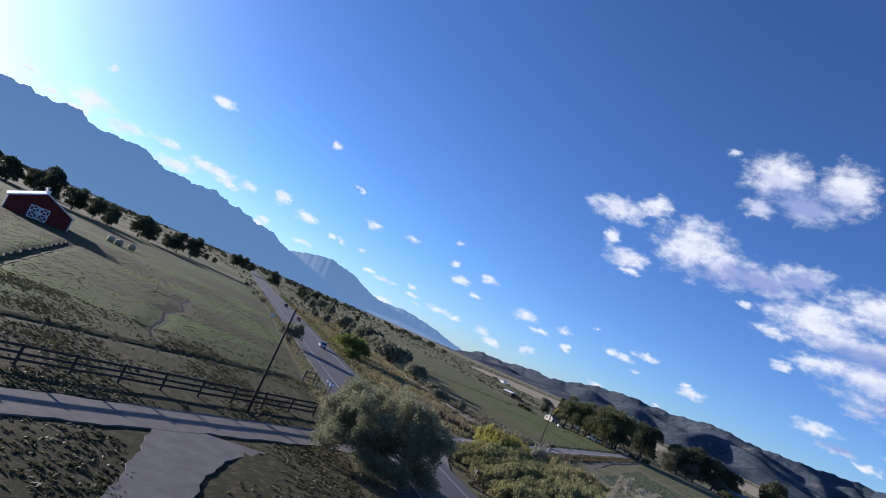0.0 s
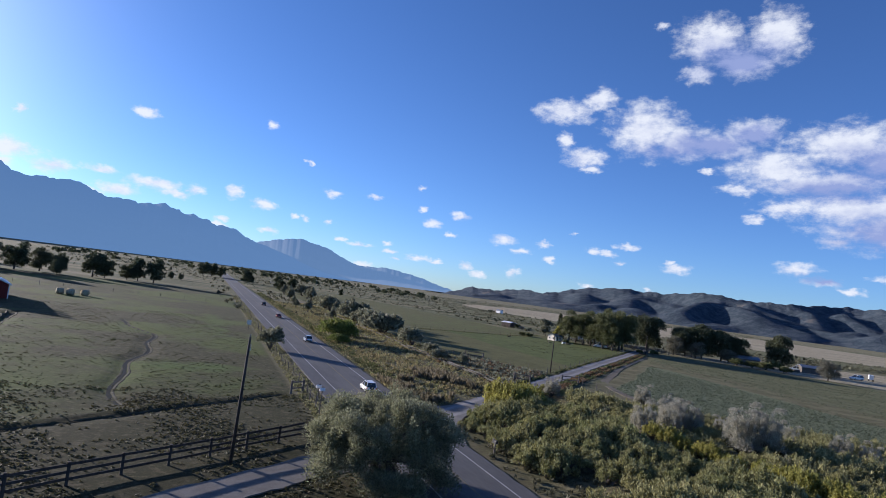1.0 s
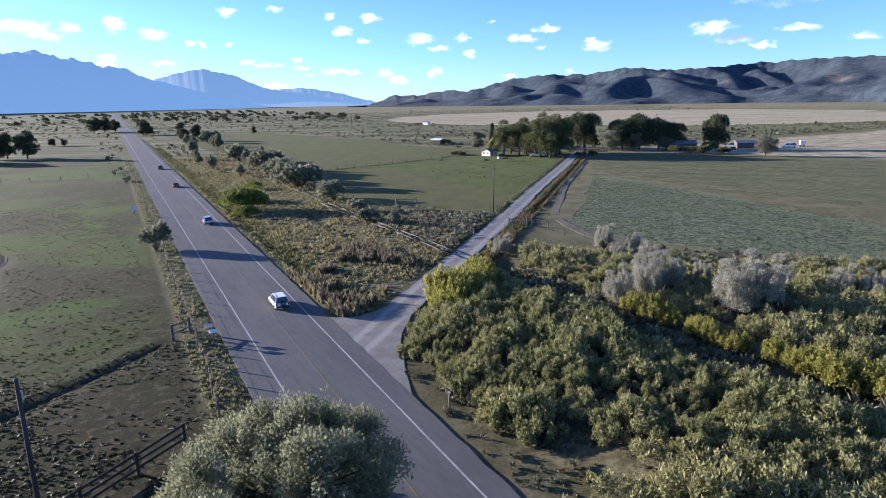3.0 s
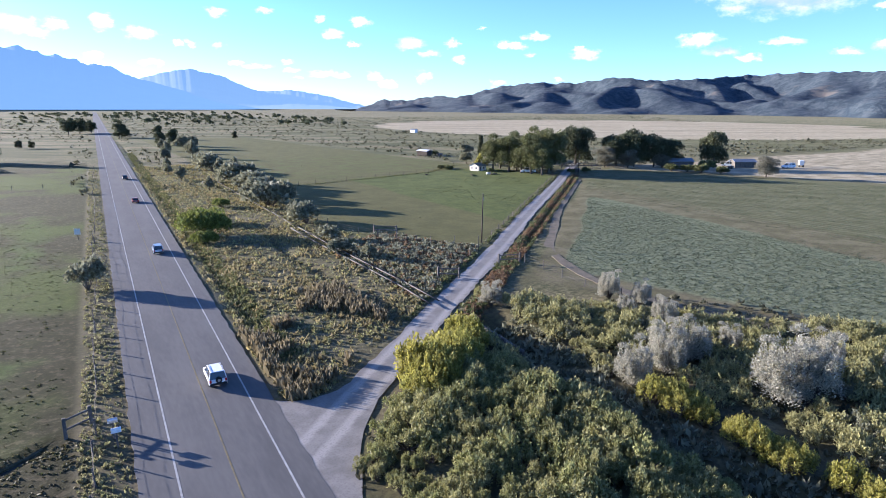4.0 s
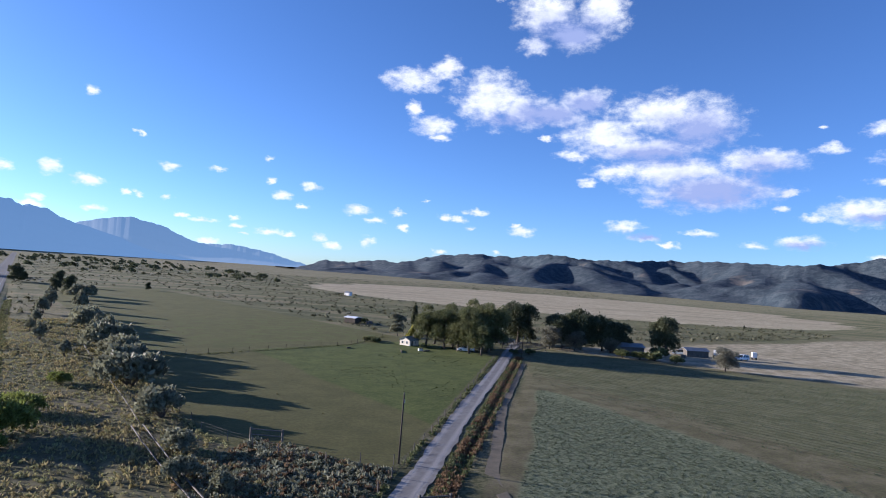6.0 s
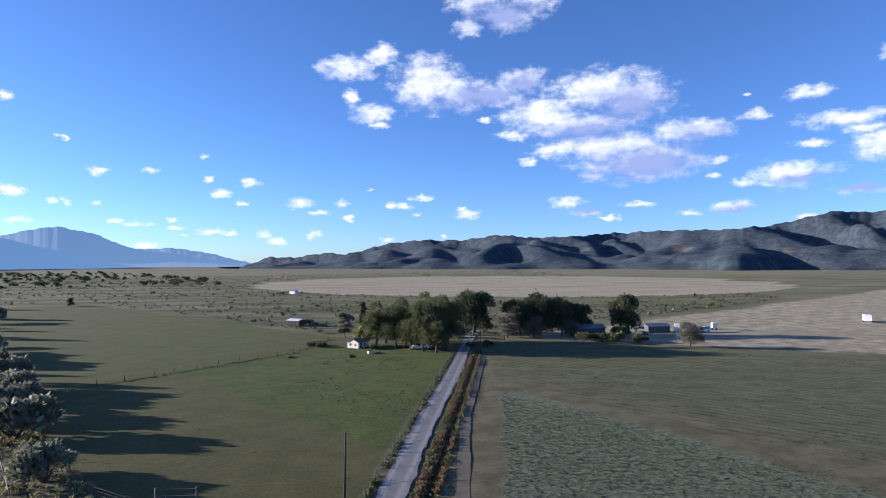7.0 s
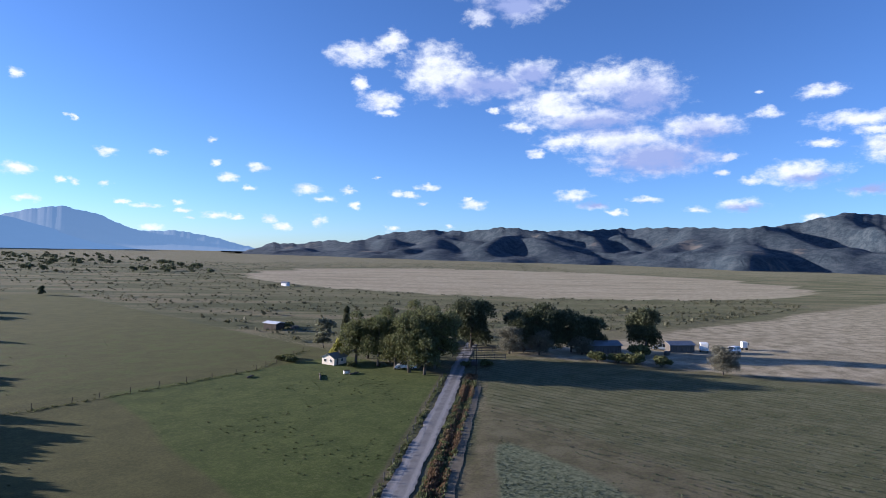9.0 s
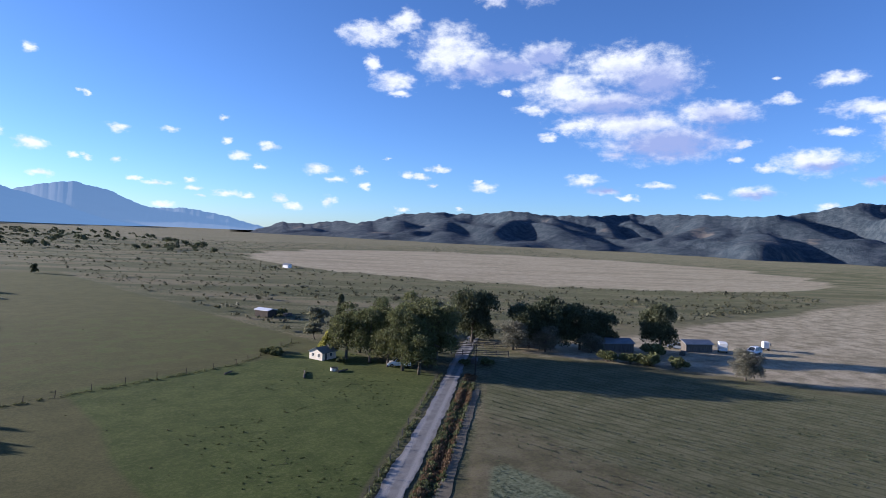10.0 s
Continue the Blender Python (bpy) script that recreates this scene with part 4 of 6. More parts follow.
def far_hazed_rock(name, glow, colour):
    """Dull rock under miles of air, whose haze is painted as faint blue emission."""
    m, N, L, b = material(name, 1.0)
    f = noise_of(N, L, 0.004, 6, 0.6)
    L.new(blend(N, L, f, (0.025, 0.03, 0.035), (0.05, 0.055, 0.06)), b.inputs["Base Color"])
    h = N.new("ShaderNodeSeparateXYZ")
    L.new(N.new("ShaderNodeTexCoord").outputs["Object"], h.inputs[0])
    # the painted haze gets paler towards the foot of the range
    low_haze = ramp_of(N, L, h.outputs[2], 420.0, 0.0)
    L.new(blend(N, L, low_haze, colour, (colour[0] * 1.22, colour[1] * 1.16, colour[2] * 1.06)), b.inputs["Emission Color"])
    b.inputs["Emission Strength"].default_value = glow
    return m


def jag(A, s):
    return 0.5 * np.sin(A * 1.3 + s) + 0.3 * np.sin(A * 3.1 + 2 * s) + 0.22 * np.sin(A * 6.7 + s) + 0.10 * np.sin(A * 14.3) + 0.04 * np.sin(A * 31.0 + s)


def skyline_near(A):
    a = (-75, -50, -35, -24, -17, -14, -12.2, -9.4, -6.2, -2, 0.4, 3.4, 5.5, 9, 12, 16)
    e = (5.2, 5.8, 5.4, 5.6, 4.9, 5.2, 4.45, 4.8, 3.85, 3.95, 3.35, 2.8, 1.95, 1.0, 0.2, -0.6)
    return np.interp(A, a, e) + 0.18 * jag(A * 1.6, 0.4) * (1 - soft(A, 2, 9)) + 0.07 * jag(A * 4.1, 1.4) * (1 - soft(A, 2, 9))


def skyline_far(A):
    a = (-10, 3, 5.5, 7.4, 9.6, 11.8, 14.8, 17.2, 19.6, 23.5, 25)
    e = (-0.6, 0.9, 1.85, 2.5, 2.8, 2.3, 1.05, 1.2, 0.95, 0.0, -0.6)
    return np.interp(A, a, e) + 0.07 * jag(A * 1.6, 1.9)


mountain("near_range", 3300, skyline_near, far_hazed_rock("hazy_blue_range", 0.31, (0.185, 0.37, 0.72)), "hazy blue mountain range under the sun", -75, 16)
mountain("far_range", 3750, skyline_far, far_hazed_rock("pale_haze_range", 0.27, (0.23, 0.43, 0.80)), "pale blue distant mountain peak", -10, 25)


# ---- ditches and the little stream ----
def channel(name, label, pts, w, bank, side=1):
    """A narrow water channel with a raised grassy bank along one side."""
    left, right = [], []
    for i, (x, y) in enumerate(pts):
        a, b = pts[max(0, i - 1)], pts[min(len(pts) - 1, i + 1)]
        d = Vector((b[0] - a[0], b[1] - a[1])).normalized()
        k = w * (0.8 + 0.5 * abs(edge_noise(i * 1.9, 0.5)))
        left.append((x - d.y * k / 2, y + d.x * k / 2, d))
        right.append((x + d.y * k / 2, y - d.x * k / 2, d))
    v, f = [], []
    for (x0, y0, d), (x1, y1, _) in zip(left, right):
        z = ground_z((x0 + x1) / 2, (y0 + y1) / 2)
        v += [(x0, y0, z + 0.05), (x1, y1, z + 0.05)]
    f = [(2 * i, 2 * i + 1, 2 * i + 3, 2 * i + 2) for i in range(len(left) - 1)]
    tagged(new(name, quads(name, v, f, WATER_MAT)), label, "water", kind="structure")
    for sd, edge in ((1, left), (-1, right)):
        h = bank if sd == side else bank * 0.55
        v, f = [], []
        for i, (x, y, d) in enumerate(edge):
            n = Vector((-d.y, d.x)) * sd
            z = ground_z(x, y)
            hh = h * (0.75 + 0.5 * abs(edge_noise(i * 1.3 + sd, 0.6)))
            for o, q in ((-0.1, -0.1), (0.06, hh * 0.75), (0.22, hh), (0.42, hh * 0.4), (0.7, -0.08)):
                v.append((x + n.x * o, y + n.y * o, z + q))
        m = 5
        f = [(i * m + j, i * m + j + 1, (i + 1) * m + j + 1, (i + 1) * m + j) for i in range(len(edge) - 1) for j in range(m - 1)]
        tagged(new("ditch_bank", quads("ditch_bank", v, f, BANK)), "uneven grassy bank beside a narrow ditch", "bank", kind="structure")


BANK = simple("grassy_bank", (0.03, 0.03, 0.014), (0.065, 0.058, 0.034), 1.6, 0.95, 0, 0.7, 0.08)
channel("stream", "narrow winding stream through a pasture", [(float(stream_x(y)), y) for y in np.arange(75, 143, 0.8).tolist()], 0.4, 0.09, -1)
channel("field_ditch", "straight narrow ditch across the pasture", [(-64 + 0.8 * i, ditch_y(-64 + 0.8 * i) + edge_noise(i, 0.12)) for i in range(71)], 0.22, 0.13, 1)
channel("west_ditch", "straight irrigation ditch beside a pasture", [(-38.4 - 0.075 * (1.2 * i) + edge_noise(i, 0.1), 74 + 1.2 * i) for i in range(56)], 1.0, 0.3, 1)


# ---- trees and shrubs ----
rng = np.random.default_rng(7)

# the large silver-leaved tree beside the drive's mouth
big = []
for i in range(70):
    a, u = float(rng.random()) * 6.283, float(rng.random())
    d = 4.6 * math.sqrt(float(rng.random()))
    h = 6.9 * (1 - 0.5 * (d / 5.2) ** 2)
    z = 0.6 + (h - 0.6) * u ** 1.25
    big.append((math.cos(a) * d, math.sin(a) * d * 0.95, z * 0.98, 0.75 + 0.6 * float(rng.random()), 0.75 + 0.45 * float(rng.random())))
olive = plant("olive_tree", "broad silver-green tree with dense feathery foliage", "tree", rng, big + sprays(rng, 34, 4.6, 6.9, 0.09), 150000, 0.065, LEAF_OLIVE, trunk=(3.2, 0.22), aspect=2.4, upright=0.5, shell=1.0)
olive.matrix_world = placed(-5.9, 55.4, 0, 20, 0.97, 0.88)

# willow scrub in the corner between road and lane
willow_a = plant("willow_shrub", "olive-green willow shrub in a dense thicket", "shrub", rng, sprays(rng, 24, 0.95, 1.55, 0.2), 1700, 0.06, LEAF_WILLOW, group="thicket shrubs", aspect=2.6, upright=0.6, shell=0.5)
willow_b = plant("willow_shrub", "olive-green willow shrub in a dense thicket", "shrub", rng, sprays(rng, 20, 0.8, 1.9, 0.2), 1600, 0.06, LEAF_WILLOW, group="thicket shrubs", aspect=2.6, upright=0.7, shell=0.5)
willow_c = plant("willow_shrub", "olive-green willow shrub in a dense thicket", "shrub", rng, sprays(rng, 28, 1.1, 1.3, 0.18), 1800, 0.06, LEAF_WILLOW, group="thicket shrubs", aspect=2.6, upright=0.5, shell=0.5)
yellow = plant("yellow_willow", "yellowing willow shrub among green scrub", "shrub", rng, sprays(rng, 24, 0.9, 1.8, 0.2), 1700, 0.06, LEAF_YELLOW, group="yellow shrubs", aspect=2.6, upright=0.6, shell=0.5)
silver = plant("silver_shrub", "tall silver-grey leaved shrub above the scrub", "shrub", rng, mound(rng, 9, 1.6, 2.6) + sprays(rng, 22, 1.5, 4.4, 0.15) + [(1.1 * math.cos(k * 2.4), 1.1 * math.sin(k * 2.4), 1.6 + 0.38 * k, 0.5, 0.42) for k in range(8)], 15000, 0.055, LEAF_SILVER, group="silver shrubs", aspect=2.4, upright=0.5, shell=0.6)


SILVER = [(34.6, 63, 1.30), (35.9, 62, 0.92), (34.8, 70.8, 0.83), (33.2, 71.4, 0.86), (31.6, 70.2, 0.69), (28.2, 70.3, 0.69), (39.6, 77, 0.57), (41.6, 85.5, 0.60), (43.2, 82.6, 0.52), (42.6, 64.2, 0.57), (39.9, 70.6, 0.52), (39, 80.9, 0.46), (29.8, 90.1, 0.55), (45.5, 60.5, 0.57), (47, 58.5, 0.57)]


def in_thicket(x, y):
    """The scrub's outline: right of the road, south of the lane, out to the crop field."""
    return x > 7.0 + 0.02 * (60 - y) and lane_off(x, y) < -3.2 and 6 < y < 95 and x < 98 and x + 0.75 * y < 103 - 0.1 * max(0, y - 60) + 0.7 * max(0, 46 - y)


spots = []
for i in range(80):
    for k in range(76):
        x, y = 4 + 1.17 * (i + 0.9 * float(rng.random())), 8 + 1.17 * (k + 0.9 * float(rng.random()))
        gap = x - float(strip_x(y))
        if not in_thicket(x, y) or abs(gap) < 2.6 or (4.7 < gap < 6.6 and y < 74):
            continue
        if any(math.hypot(x - p, y - q) < 0.8 + 1.0 * z or math.hypot(x - p - 1.6 * z, y - q + 2.0 * z) < 1.5 * z for p, q, z in SILVER):
            continue
        h = float(fbm(x, y, 3.1, 0.9)) + 0.5 * float(fbm(x, y, 1.2, 2.2))
        if h < -0.85 or (y < 58 and x < 10 and h < -0.1):
            continue
        spots.append((x, y, 0.98 + 0.42 * max(-0.9, h)))
stripe = [q for q in spots if 2.5 < q[0] - float(strip_x(q[1])) < 4.8 and q[1] < 70 or (13 < q[0] < 22.5 and -6.2 < lane_off(q[0], q[1]) < -2 and q[1] > 74)]
rest = [q for q in spots if q not in stripe]
near = [q for q in rest if q[1] > 36 and q[0] < 31 and q[0] + q[1] > 62][:285]
grey_low = plant("grey_willow", "grey-green willow shrub among olive scrub", "shrub", rng, sprays(rng, 22, 0.9, 1.5, 0.2), 1500, 0.06, LEAF_GREY, group="grey thicket shrubs", aspect=2.6, upright=0.6, shell=0.5)
grey_spots = [q for q in rest if q not in near and q[1] > 52 and 26 < q[0] < 40][::6]
joined("willow_scrub", "dense olive-green willow scrub filling the road corner", [willow_a, willow_b, willow_c], [q for q in rest if q not in near and q not in grey_spots], rng)
scatter([willow_a, willow_b, willow_c], near, rng, 0.85, 1.2)
scatter([grey_low], grey_spots, rng, 0.85, 1.2)

scatter([yellow], stripe[:280], rng, 0.95, 1.2)
scatter([silver], SILVER, rng, 0.95, 1.05)

# shrubs along the road and the irrigation pipe
bright = plant("green_willow", "bright green rounded willow beside the road", "shrub", rng, mound(rng, 18, 4.6, 6.0), 6000, 0.26, LEAF_GREEN, aspect=2.0, upright=0.5)
scatter([bright], [(11.6, 140, 0.85), (14.3, 148.8, 0.6), (10.6, 134.5, 0.5), (19.5, 166, 0.45)], rng, 0.95, 1.05)
grey = plant("grey_shrub", "grey-green shrub along an irrigation line", "shrub", rng, mound(rng, 7, 1.5, 3.6), 1300, 0.24, LEAF_GREY, group="hedgerow shrubs", aspect=1.8, upright=0.5)
grey_b = plant("grey_shrub", "grey-green shrub along an irrigation line", "shrub", rng, mound(rng, 9, 2.0, 3.0), 1500, 0.24, LEAF_GREY, group="hedgerow shrubs", aspect=1.8, upright=0.5)
row = [(28.4, 141.5, 1.3), (27.6, 145.5, 0.8), (28.4, 162.5, 1.25), (28.9, 166.5, 0.8), (29.0, 174, 1.1), (29.6, 181, 1.25), (30.0, 187, 1.1), (29.0, 192, 0.8), (30.5, 197.5, 1.1), (31.0, 205, 1.2), (22.5, 192, 0.9), (31.8, 216, 1.1), (32.0, 226, 1.0), (31.8, 235, 1.2), (33, 248, 1.1), (34, 262, 1.0), (35, 287, 1.3), (25.0, 118, 0.55), (27.0, 113.5, 0.6), (26.4, 127, 0.5), (19, 232, 0.9), (20, 215, 0.8), (21, 250, 0.9), (24, 275, 1.1), (28, 300, 1.2), (38, 312, 1.2), (41, 340, 1.3), (30, 330, 1.2)]
scatter([grey, grey_b], [(x, y, 1.18 * k) for x, y, k in row], rng)
road_bush = plant("round_shrub", "dark rounded shrub at the road's edge", "shrub", rng, mound(rng, 10, 2.2, 4.2), 2200, 0.24, LEAF_GREY, aspect=1.8)
road_bush.matrix_world = placed(-4.7, 116.3, 0, 40, 0.95)

# broad trees of the farmstead
def broad(name, label, h, r, mat, n, size, count=16, bare=0.22, group=""):
    blobs = []
    for i in range(count):
        a, d = float(rng.random()) * 6.283, r * math.sqrt(float(rng.random())) * 0.72
        z = h * (bare + 0.14) + (h * (0.86 - 0.28 * (d / r) ** 2) - h * (bare + 0.14)) * float(rng.random()) ** 0.8
        k = r * (0.34 + 0.14 * float(rng.random()))
        blobs.append((math.cos(a) * d, math.sin(a) * d, z, k, k * 0.95))
    return plant(name, label, "tree", rng, blobs, n, size, mat, trunk=(h * 0.55, 0.032 * h), group=group, aspect=1.5, upright=0.15, shell=0.45)


cotton = [broad("cottonwood", "tall full-crowned cottonwood beside the farm lane", 12.2, 4.3, LEAF_COTTON, 11000, 0.25, 30, 0.06, group="farm trees") for i in range(3)]
dark = [broad("shade_tree", "dark dense-crowned shade tree in the farmyard", 12.2, 6.0, LEAF_DARK, 11000, 0.36, 26, 0.0, group="farm trees") for i in range(2)]
pale = broad("silver_tree", "silver-grey leaved tree in front of darker trees", 9.5, 4.6, LEAF_PALE, 9000, 0.24, 28, -0.05)
scatter(cotton, [(107.2, 196.5, 0.86), (109.6, 191.6, 0.91), (110.5, 186.8, 0.96), (111.0, 182.6, 0.96), (111.8, 178.8, 1.03), (114.5, 194, 1.03), (116.5, 188, 1.08), (117.5, 182.5, 1.06), (121, 193, 1.08), (122.5, 187, 1.08), (118, 199, 1.02), (113, 200.5, 0.96), (126, 195, 0.98)], rng, 0.95, 1.05)
scatter(dark, [(143.5, 198.5, 0.98), (147.5, 202, 0.85), (151.5, 187.5, 0.92), (156, 184, 0.97), (161, 180, 0.93), (166, 177.5, 0.76), (175, 167.5, 0.8)], rng, 0.97, 1.03)
scatter([pale], [(145.5, 187, 0.86), (151, 182, 0.86), (160, 176, 0.78), (164.5, 143.2, 0.82)], rng, 0.97, 1.03)
lemon = plant("yellow_tree", "small yellow-green tree beside the house", "tree", rng, mound(rng, 9, 2.0, 5.2), 1400, 0.34, LEAF_YELLOW, trunk=(2.0, 0.12))
lemon.matrix_world = placed(105.8, 200.8, 0)
spire = plant("poplar", "narrow dark columnar tree behind the house", "tree", rng, [(0, 0, 1.5 + 0.9 * i, 1.15 - 0.12 * abs(i - 2), 1.0) for i in range(8)], 1600, 0.34, LEAF_DARK, trunk=(6.5, 0.12), group="columnar trees", aspect=2.0, upright=0.8)
scatter([spire], [(125.0, 228.7, 1.0), (141.7, 225.3, 0.75)], rng, 0.95, 1.05)
back_tree = broad("back_tree", "grey-green tree behind the farm roofs", 7.5, 4.0, LEAF_GREY, 2200, 0.42, 12, 0.15)
scatter([back_tree], [(117.4, 228.1, 0.85), (152.1, 223.1, 1.0), (112.1, 218.4, 0.7)], rng, 0.95, 1.05)
low = plant("yard_shrub", "low dark shrub at the edge of the farmyard", "shrub", rng, mound(rng, 7, 1.6, 2.2), 900, 0.3, LEAF_COTTON, group="yard shrubs")
scatter([low], [(157.6, 164.2, 1.2), (162.2, 156, 1.0), (160, 161, 1.2), (155, 168, 1.1), (166, 158, 0.9), (170, 166, 1.2), (128, 178, 0.6), (125, 181, 0.5), (104.5, 194, 0.5), (97, 206, 0.6), (95.5, 208, 0.5), (98, 209, 0.6), (121, 258, 0.9), (124, 260, 0.8)], rng)

# trees west of the road and far out on the plain
west = [broad("field_tree", "dark leafy tree in a row beside a pasture", 9.5, 4.0, LEAF_DARK, 5000, 0.36, 24, -0.06, group="pasture trees") for i in range(2)]
scatter(west, [(-50, 293, 1.03), (-46, 295, 0.95), (-38.5, 301, 0.99), (-34.5, 302, 0.91), (-28.4, 299, 1.03), (-61, 286, 0.91), (-68, 294, 1.12), (-75, 288, 1.24), (-84, 282, 1.32), (-91, 296, 1.08), (-99, 288, 1.16), (-60, 280, 0.67), (-2.5, 522, 1.32), (4, 525, 1.40), (11, 530, 1.08), (22.5, 452, 0.99), (26, 456, 0.75), (39.6, 363, 0.83), (34, 372, 0.67), (41, 428, 0.83), (80.3, 416, 0.46), (-18, 372, 0.37), (-23, 374, 0.37), (-112, 305, 1.16), (-122, 325, 1.16), (-132, 318, 1.24), (-104, 340, 0.99)], rng, 0.92, 1.08)


def far_scrub():
    """Shrubs scattered over the plain, too many to count."""
    v = []
    for i in range(30000):
        y = 195 + 800 * float(rng.random()) ** 1.4
        x = -160 + (300 + 0.7 * y) * float(rng.random()) * 1.25
        if math.hypot(x - 465, y - 475) / 235 < 1.03 or abs(x - float(road_x(y))) < 7:
            continue
        if 25 < x < 112 - 0.09 * (y - 233) and y < 445 or (x + 0.5 * y > 234 and y < 187) or hill_base(np.array(x), np.array(y))[1] > 0.05:
            continue
        if x < -5 and y < 430 or float(fbm(0.35 * x, y, 9.0, 1.9)) + 0.5 * float(rng.normal()) < 0.0:
            continue
        s = 0.25 + 0.75 * float(rng.random()) ** 2 + (1.0 if rng.random() < 0.012 else 0)
        v.append((x, y, s * 0.4, s, s * 0.55))
    a, q = leaves(rng, v, 0, 0.8, aspect=1.3, each=6)
    ob = new("plain_scrub", quads("plain_scrub", a, q, LEAF_SAGE))
    tagged(ob, "scattered low sagebrush over the dry plain", "scrub", kind="stuff")


def far_woods():
    """The dark line of trees along the far edge of the plain."""
    v, f, n0 = [], [], 0
    for i in range(300):
        y = 620 + 800 * float(rng.random())
        x = -260 + 520 * float(rng.random()) ** 0.8 + 0.1 * (y - 620)
        if abs(x - float(road_x(np.array(y)))) < 9:
            continue
        s = 1.2 + 2.2 * float(rng.random()) ** 1.5
        a, q = leaves(rng, [(x, y, s * 0.8, s, s * 0.9), (x + s, y + 2, s * 0.6, s * 0.8, s * 0.7)], 46, s * 0.7, aspect=1.3)
        v.append(a)
        f.append(q + n0)
        n0 += len(a)
    ob = new("far_woods", quads("far_woods", np.concatenate(v), np.concatenate(f), LEAF_DARK))
    tagged(ob, "distant dark trees along the edge of the plain", "woods", kind="stuff")


far_scrub()
far_woods()


def tufts(name, label, count, region, mat, h0, h1, blades=5, lean=0.5):
    """Tufts of grass or weeds, each a handful of blades."""
    P = []
    while len(P) < count:
        x, y = region()
        if x is not None:
            P.append((x, y))
    P = np.array(P)
    base = np.column_stack([P, relief(P[:, 0], P[:, 1])])
    k = np.repeat(base, blades, 0)
    n = len(k)
    h = (h0 + (h1 - h0) * rng.random(n) ** 1.5)
    out = rng.normal(size=(n, 3)) * np.array([lean, lean, 0])
    tip = k + np.column_stack([out[:, 0] * h, out[:, 1] * h, h])
    foot = k + np.column_stack([rng.normal(size=n) * 0.12, rng.normal(size=n) * 0.12, np.full(n, -0.03)])
    w = np.column_stack([rng.normal(size=n), rng.normal(size=n), np.zeros(n)])
    w *= (0.10 + 0.12 * h)[:, None] / (np.linalg.norm(w, axis=1, keepdims=True) + 1e-6)
    mid = (foot + tip) / 2 + np.column_stack([np.zeros(n), np.zeros(n), 0.08 * h])
    v = np.stack([foot - w * 0.4, foot + w * 0.4, mid + w * 0.6, tip, mid - w * 0.6], 1).reshape(-1, 3)
    f = np.arange(5 * n).reshape(-1, 5)
    tagged(new(name, quads(name, v, f, mat)), label, "grass", kind="stuff")


def clumps(name, label, count, region, mat, r0, r1, n=12, leaf=0.55, upright=0.5, flat=0.75):
    """Low rounded weeds and grass clumps, too many to count."""
    P = []
    while len(P) < count:
        x, y = region()
        if x is not None:
            P.append((x, y))
    P = np.array(P)
    r = r0 + (r1 - r0) * rng.random(count) ** 2
    z = relief(P[:, 0], P[:, 1]) + r * 0.35
    v, f = leaves(rng, np.column_stack([P, z - (0.75 - flat) * 0.4 * r, r, r * flat]), 0, leaf, aspect=2.2, upright=upright, shell=0.6, each=n)
    tagged(new(name, quads(name, v, f, mat)), label, "weeds", kind="stuff")


def clear_ground(x, y):
    xr = x - float(road_x(np.array(y)))
    if abs(xr + 0.5) < 4.9 or (x > 3 and abs(lane_off(x, y)) < 2.2 + 6 * max(0, (10 - x) / 7) ** 2 and x < 150):
        return False
    if -62 < x < -4 and abs(y - float(drive_y(x))) < 2.3 + 3 * max(0, (x + 10) / 6) ** 2:
        return False
    return not (abs(x + 18.3) < 2.0 + 3 * max(0, (y - 42) / 6.5) ** 2 and y < 50)


def verge():
    x, y = 4 + 27 * rng.random(), 70 + 190 * rng.random() ** 1.6
    ok = clear_ground(x, y) and lane_off(x, y) > 2 and float(fbm(x, y, 2.6, 0.4)) + 0.5 * float(rng.normal()) > 0.25
    return (x, y) if ok else (None, None)


def lane_side():
    x = 20 + 100 * rng.random()
    o = -2.2 - 2.2 * rng.random()
    y = 0.905 * x + 69.3 + 1.3487 * o
    return (x, y) if float(fbm(x, y, 2.2, 1.4)) + 0.35 * float(rng.normal()) > 0.2 else (None, None)


def lane_bank():
    x = 20 + 96 * rng.random()
    o = -1.9 - 2.6 * rng.random() if rng.random() < 0.75 else 1.8 + 0.7 * rng.random()
    y = 0.905 * x + 69.3 + 1.3487 * o
    return (x, y) if float(fbm(x, y, 2.2, 1.4)) + 0.5 * float(rng.normal()) < 0.3 else (None, None)


def near_west():
    x, y = -60 + 54 * rng.random(), 18 + 64 * rng.random()
    return (x, y) if clear_ground(x, y) and float(fbm(x, y, 2.3, 4.4)) + 0.4 * float(rng.normal()) > 0.35 else (None, None)


def swath():
    """Rows of raked stubble, bending slightly, with gaps."""
    k = int(rng.integers(56))
    y = 84 + 78 * rng.random()
    x = 92 + 1.9 * k - 0.13 * (y - 120) + 0.9 * math.sin(y / 17 + k * 0.1) + 0.16 * rng.normal()
    ok = lane_off(x, y) < -8 and x + 0.5 * y < 228 and x - 78 - 0.15 * (y - 105) > 15 and math.sin(y * 0.9 + k * 2.1) + math.sin(y * 0.37 + k) > -0.5
    return (x, y) if ok else (None, None)


def green_dashes():
    x = 66 + 46 * rng.random()
    y = 0.905 * x + 74 + 34 * rng.random()
    return (x, y) if float(fbm(x, y, 5.0, 1.7)) + 0.3 * float(rng.normal()) > 0.1 else (None, None)


def road_west():
    y = 66 + 200 * rng.random() ** 1.7
    return -5.2 - 2.4 * rng.random() + float(road_x(np.array(y))), y


